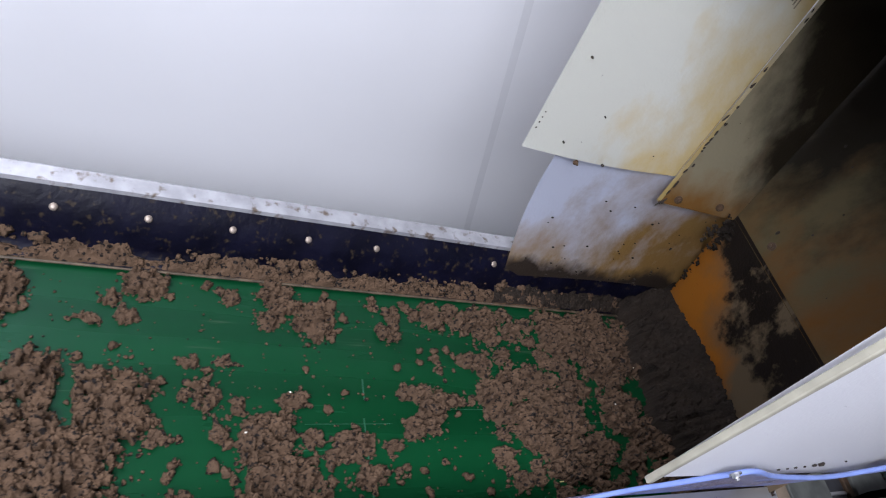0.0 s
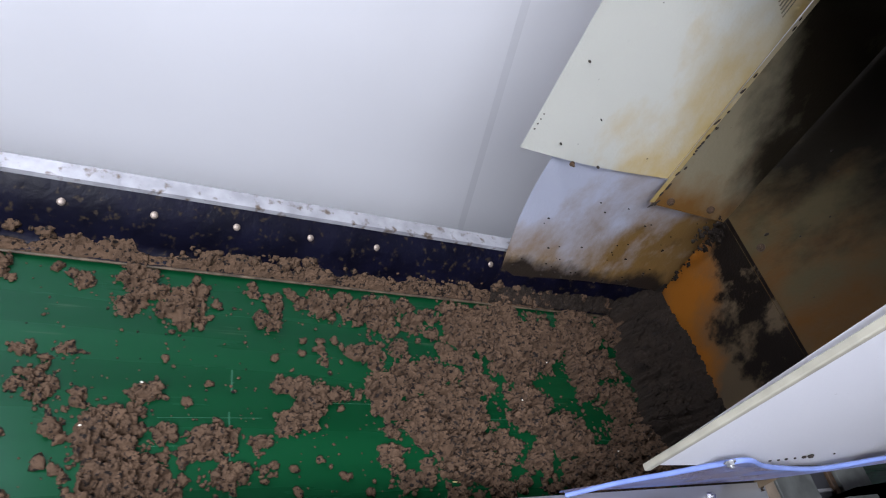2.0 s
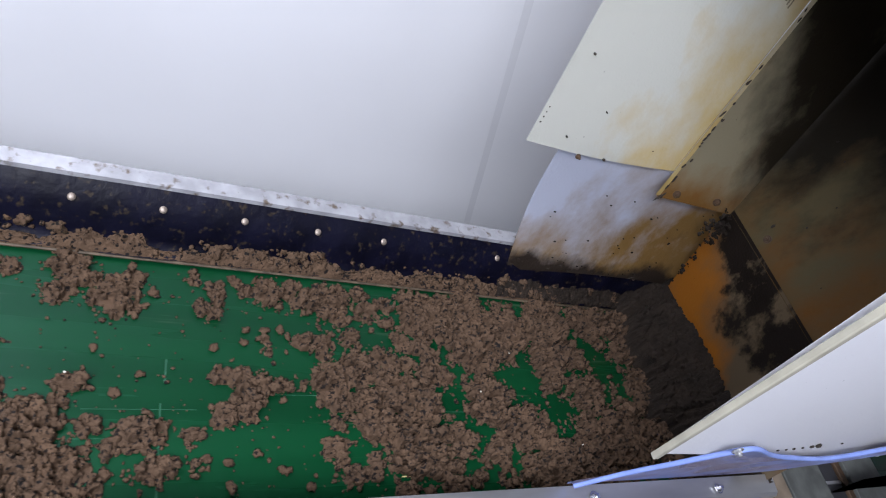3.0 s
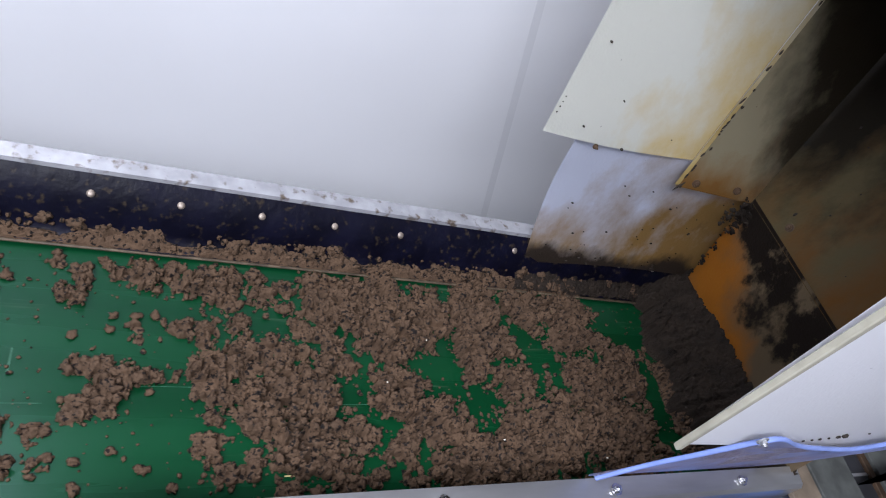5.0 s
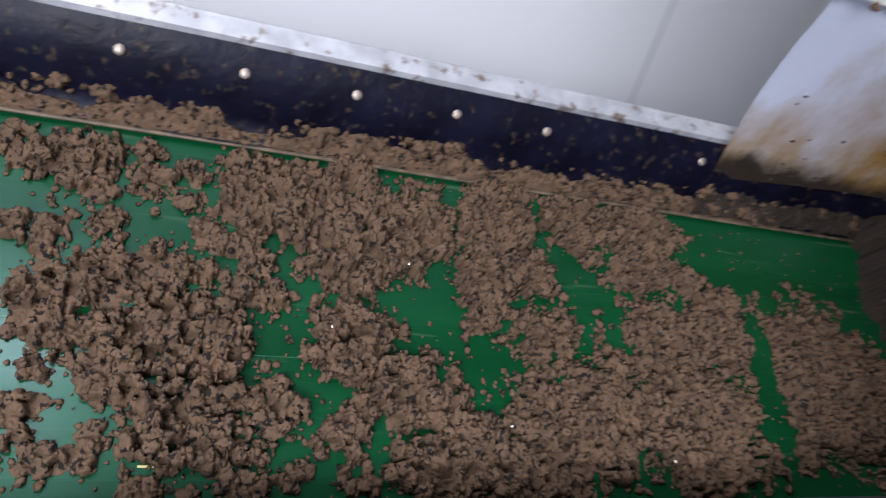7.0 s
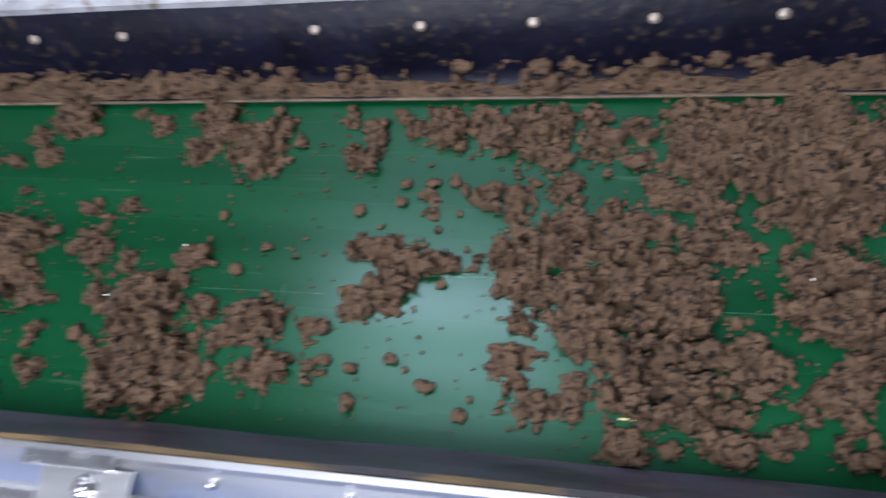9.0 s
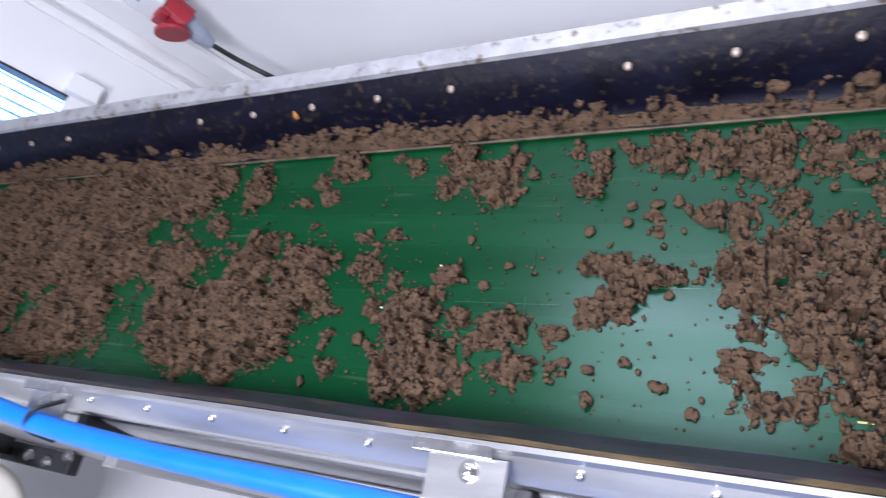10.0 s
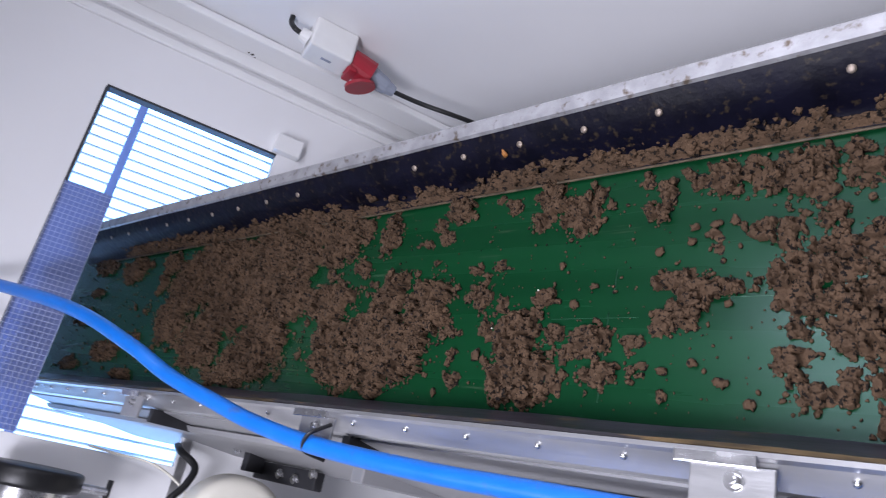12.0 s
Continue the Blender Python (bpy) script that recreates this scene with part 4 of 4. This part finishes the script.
clods([(0.794, -0.285, 0.054, 0.033), (0.795, -0.126, 0.019, 0.012), (0.797, -0.341, 0.012, 0.004), (0.811, -0.31, 0.042, 0.022), (0.825, -0.134, 0.027, 0.01), (0.834, -0.082, 0.041, 0.038), (0.837, -0.336, 0.017, 0.011), (0.838, -0.177, 0.035, 0.019), (0.838, -0.148, 0.018, 0.02), (0.841, -0.108, 0.028, 0.017), (0.849, -0.074, 0.047, 0.028), (0.85, -0.333, 0.008, 0.014)])
clods([(0.862, -0.277, 0.018, 0.021), (0.863, -0.105, 0.035, 0.03), (0.872, -0.327, 0.017, 0.012), (0.874, -0.326, 0.018, 0.012), (0.877, -0.064, 0.033, 0.02), (0.902, -0.116, 0.036, 0.034), (0.906, -0.161, 0.02, 0.017), (0.908, -0.301, 0.021, 0.02), (0.916, -0.141, 0.043, 0.046), (0.919, -0.065, 0.046, 0.037), (0.921, -0.218, 0.044, 0.044), (0.923, -0.287, 0.019, 0.026)])
clods([(0.926, -0.334, 0.012, 0.011), (0.933, -0.333, 0.009, 0.009), (0.968, -0.26, 0.054, 0.04), (0.976, -0.097, 0.054, 0.047), (1.004, -0.315, 0.06, 0.038), (1.043, -0.163, 0.028, 0.041), (1.076, -0.08, 0.046, 0.055), (1.077, -0.328, 0.052, 0.03), (1.104, -0.136, 0.038, 0.029), (1.118, -0.201, 0.041, 0.031), (1.12, -0.298, 0.08, 0.054), (1.164, -0.069, 0.038, 0.042)])
clods([(1.168, -0.261, 0.053, 0.04), (1.188, -0.193, 0.02, 0.014), (1.244, -0.119, 0.044, 0.029), (1.249, -0.066, 0.055, 0.036), (1.252, -0.211, 0.051, 0.052), (1.285, -0.284, 0.082, 0.07), (1.299, -0.122, 0.023, 0.022), (1.342, -0.18, 0.068, 0.045), (1.392, -0.316, 0.032, 0.017), (1.445, -0.251, 0.05, 0.061), (1.469, -0.208, 0.068, 0.07), (1.504, -0.249, 0.082, 0.081)])
gaps([(1.005, -0.168, 0.019, 0.026), (0.863, -0.228, 0.023, 0.029), (0.878, -0.169, 0.013, 0.019), (0.853, -0.137, 0.015, 0.017), (0.911, -0.259, 0.021, 0.015), (0.942, -0.301, 0.014, 0.022), (1.04, -0.22, 0.016, 0.021), (0.763, -0.12, 0.022, 0.023), (0.801, -0.085, 0.006, 0.024), (0.697, -0.144, 0.016, 0.007), (0.698, -0.291, 0.014, 0.008), (0.653, -0.225, 0.008, 0.055), (0.727, -0.328, 0.027, 0.008), (1.007, -0.165, 0.02, 0.04), (1.161, -0.137, 0.03, 0.034), (1.118, -0.078, 0.014, 0.024), (1.035, -0.215, 0.015, 0.013), (0.877, -0.188, 0.014, 0.024), (1.207, -0.209, 0.01, 0.011), (0.95, -0.309, 0.009, 0.011), (1.389, -0.244, 0.024, 0.115), (1.396, -0.056, 0.085, 0.079), (1.193, -0.185, 0.018, 0.037), (0.901, -0.326, 0.013, 0.028)])
gaps([(0.137, -0.192, 0.011, 0.055), (0.239, -0.22, 0.022, 0.034), (0.225, -0.283, 0.017, 0.024), (-0.77, -0.126, 0.07, 0.102), (-0.089, -0.265, 0.032, 0.05), (-0.099, -0.149, 0.041, 0.03)])
raise_heaps()

# small finds in the cake
STRAW = mat("straw", (0.62, 0.50, 0.22), 0.6, var=0.3, scale=60)
GRIT = mat("grit_white", (0.80, 0.76, 0.66), 0.4, var=0.2, scale=80)
for x, yy, z, lng, turn in ((0.770, -0.3195, 0.0165, 0.007, -20), (0.335, -0.262, 0.020, 0.004, 10)):
    ob = tagged(part("straw", rod((-lng, 0, 0), (lng, 0, 0.001), 0.0009, 6), STRAW, None), "short yellow straw lying in the cake", "straw")
    ob.matrix_basis = M @ pose(x, yy, z, 0, 0, turn)
    moving.append((ob, x, yy))
for x, yy, z in ((0.971, -0.144, 0.0185), (0.378, -0.196, 0.012), (0.32, -0.25, 0.020), (1.06, -0.29, 0.018), (0.90, -0.21, 0.020), (1.23, -0.32, 0.016)):
    ob = new("grit", lump_mesh("grit", [(0, 0, z, 0.0014, 0.9)], GRIT))
    tagged(ob, "pale grain of grit in the cake", "grit", "grit in the cake")
    ob.matrix_basis = M @ pose(x, yy, 0)
    moving.append((ob, x, yy))
CHIP = mat("chip_orange", (0.42, 0.17, 0.04), 0.7, var=0.4, scale=60)
ob = new("orange_chip", lump_mesh("orange_chip", [(0, 0, 0.003, 0.0050, 0.5)], CHIP))
tagged(ob, "orange chip of dried cake stuck on the skirt", "chip").matrix_basis = M @ pose(-0.728, -0.004, 0.058, 55, 0, 0)

# loose crumbs
lumps = []
for i in range(2200):
    x = rng.uniform(-1.2, 1.6)
    r = min(0.006, 0.0011 * (1 + rng.pareto(2.6)))
    lumps.append((x, rng.uniform(-0.345, -0.045), r * 0.5, r, 0.8))
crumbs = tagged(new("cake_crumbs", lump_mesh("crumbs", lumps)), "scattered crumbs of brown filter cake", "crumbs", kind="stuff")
crumbs.matrix_basis = M
moving.append((crumbs, 0, 0))

def strip(name, x0, x1, n, m, shape, material, label, wide=0.045):
    """A lumpy strip of residue: shape(x, v, lump) gives y and z across it."""
    xs, vs2 = np.meshgrid(np.linspace(x0, x1, n), np.linspace(0, 1, m), indexing="ij")
    c1, k1, d1, _ = cells(xs + 0.004 * layers(xs, vs2 * wide, 0.015, 7), vs2 * wide + 0.003 * layers(xs, vs2 * wide, 0.01, 9), 0.011, 151)
    c2, k2, d2, _ = cells(xs, vs2 * wide, 0.0048, 161)
    px, py, pz = shape(xs, vs2, d1 * (0.4 + k1), d2 * (0.3 + k2))
    v = np.stack([px.ravel(), py.ravel(), pz.ravel()], 1)
    ii, jj = np.meshgrid(np.arange(n - 1), np.arange(m - 1), indexing="ij")
    a = (ii * m + jj).ravel()
    q = np.stack([a, a + m, a + m + 1, a + 1], 1).astype(np.int32)
    me = bpy.data.meshes.new(name)
    me.vertices.add(len(v))
    me.vertices.foreach_set("co", v.ravel())
    me.loops.add(q.size)
    me.loops.foreach_set("vertex_index", q.ravel())
    me.polygons.add(len(q))
    me.polygons.foreach_set("loop_start", np.arange(0, q.size, 4, dtype=np.int32))
    me.update(calc_edges=True)
    me.shade_smooth()
    me.materials.append(material)
    ob = tagged(new(name, me), label, "residue", kind="stuff")
    ob.matrix_basis = M
    return ob


def ledge(xs, v, big, small):
    k = np.clip(0.46 + 0.55 * layers(xs, xs * 0, 0.09, 5) + 0.55 * layers(xs, xs * 0, 0.035, 15, 2), 0.10, 1.1)
    y = -0.0345 + v * 0.030 * np.clip(k, 0.45, 1)
    z = 0.0080 + 0.022 * k * np.sin(np.clip(v * 1.15, 0, 1) * 1.57) * (0.62 + 0.38 * big) + 0.0048 * small * np.sin(v * 3.14) + 0.0016 * layers(xs, y, 0.008, 77)
    return xs, y, z - 0.03 * np.clip(v - 0.9, 0, 1)


lumps = []
for i in range(900):
    x = rng.uniform(-2.0, 1.0)
    if layers(np.array([x]), np.array([0.0]), 0.09, 5)[0] < -0.05 and rng.uniform() < 0.7:
        continue
    r = min(0.0085, 0.0030 * (1 + 0.7 * rng.pareto(2.5)))
    v = rng.uniform(0.1, 0.95)
    lumps.append((x, -0.033 + 0.022 * v, 0.011 + 0.020 * v + r * 0.15, r, 0.85))
ob = tagged(new("ledge_clods", lump_mesh("ledge_clods", lumps)), "brown clods lying on the ledge of the skirt", "residue", kind="stuff")
ob.matrix_basis = M
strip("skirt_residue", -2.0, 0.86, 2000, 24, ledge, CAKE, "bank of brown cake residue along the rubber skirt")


def smear(xs, v, big, small):
    y = -0.0345 + v * 0.034
    z = 0.0085 + 0.027 * v ** 0.8 + 0.0045 * big + 0.002 * small + 0.004 * layers(xs, y, 0.02, 19)
    return xs, y, z


strip("flap_residue", 0.72, 1.06, 260, 26, smear, RESIDUE, "smooth smear of dark cake under the plastic flap, shade coloured in")


def end_bank(xs, v, big, small):
    y = -0.02 - (xs - 1.0) * 1.0
    front = 0.985 + 0.030 * layers(y, y * 0, 0.06, 3) + 0.020 * layers(y, y * 0, 0.016, 13) + 0.02 * np.clip(-y - 0.1, 0, 1)
    x = front + v * (1.05 - front)
    z = 0.020 + 0.085 * v ** 1.1 + (0.018 * big + 0.010 * layers(x, y, 0.03, 88)) * (1 - 0.7 * v) + 0.005 * small
    z = np.where(v < 0.02, -0.006, z)
    return x, y, z


lumps = []
for i in range(150):
    u = rng.uniform()
    if i % 3:
        p = Vector((0.955, -0.036, 0.283)).lerp(Vector((1.006, -0.040, 0.250)), u)
        spread = 0.014
    else:
        p = Vector((1.000, -0.036, 0.260)).lerp(Vector((1.036, -0.036, 0.105)), u)
        spread = 0.006
    d = rng.normal(0, spread, 3)
    r = min(0.005, 0.0014 * (1 + rng.pareto(2.6)))
    lumps.append((p.x + d[0], p.y - 0.2 * abs(d[1]), p.z + d[2], r, 0.9))
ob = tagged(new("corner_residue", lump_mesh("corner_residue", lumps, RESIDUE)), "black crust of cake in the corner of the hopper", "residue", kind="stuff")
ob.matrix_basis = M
strip("hopper_residue", 1.0, 1.37, 280, 90, end_bank, RESIDUE, "bank of cake caked below the hopper apron, coloured dark for shade", 0.12)


def motions():
    steps = (0, 3, 6, 9, 12)
    walk(belt, [(t, M @ pose(-SPEED * t, 0, 0)) for t in steps])
    for ob, x, yy in moving:
        walk(ob, [(t, M @ pose(x - SPEED * t, yy, 0)) for t in steps])


motions()
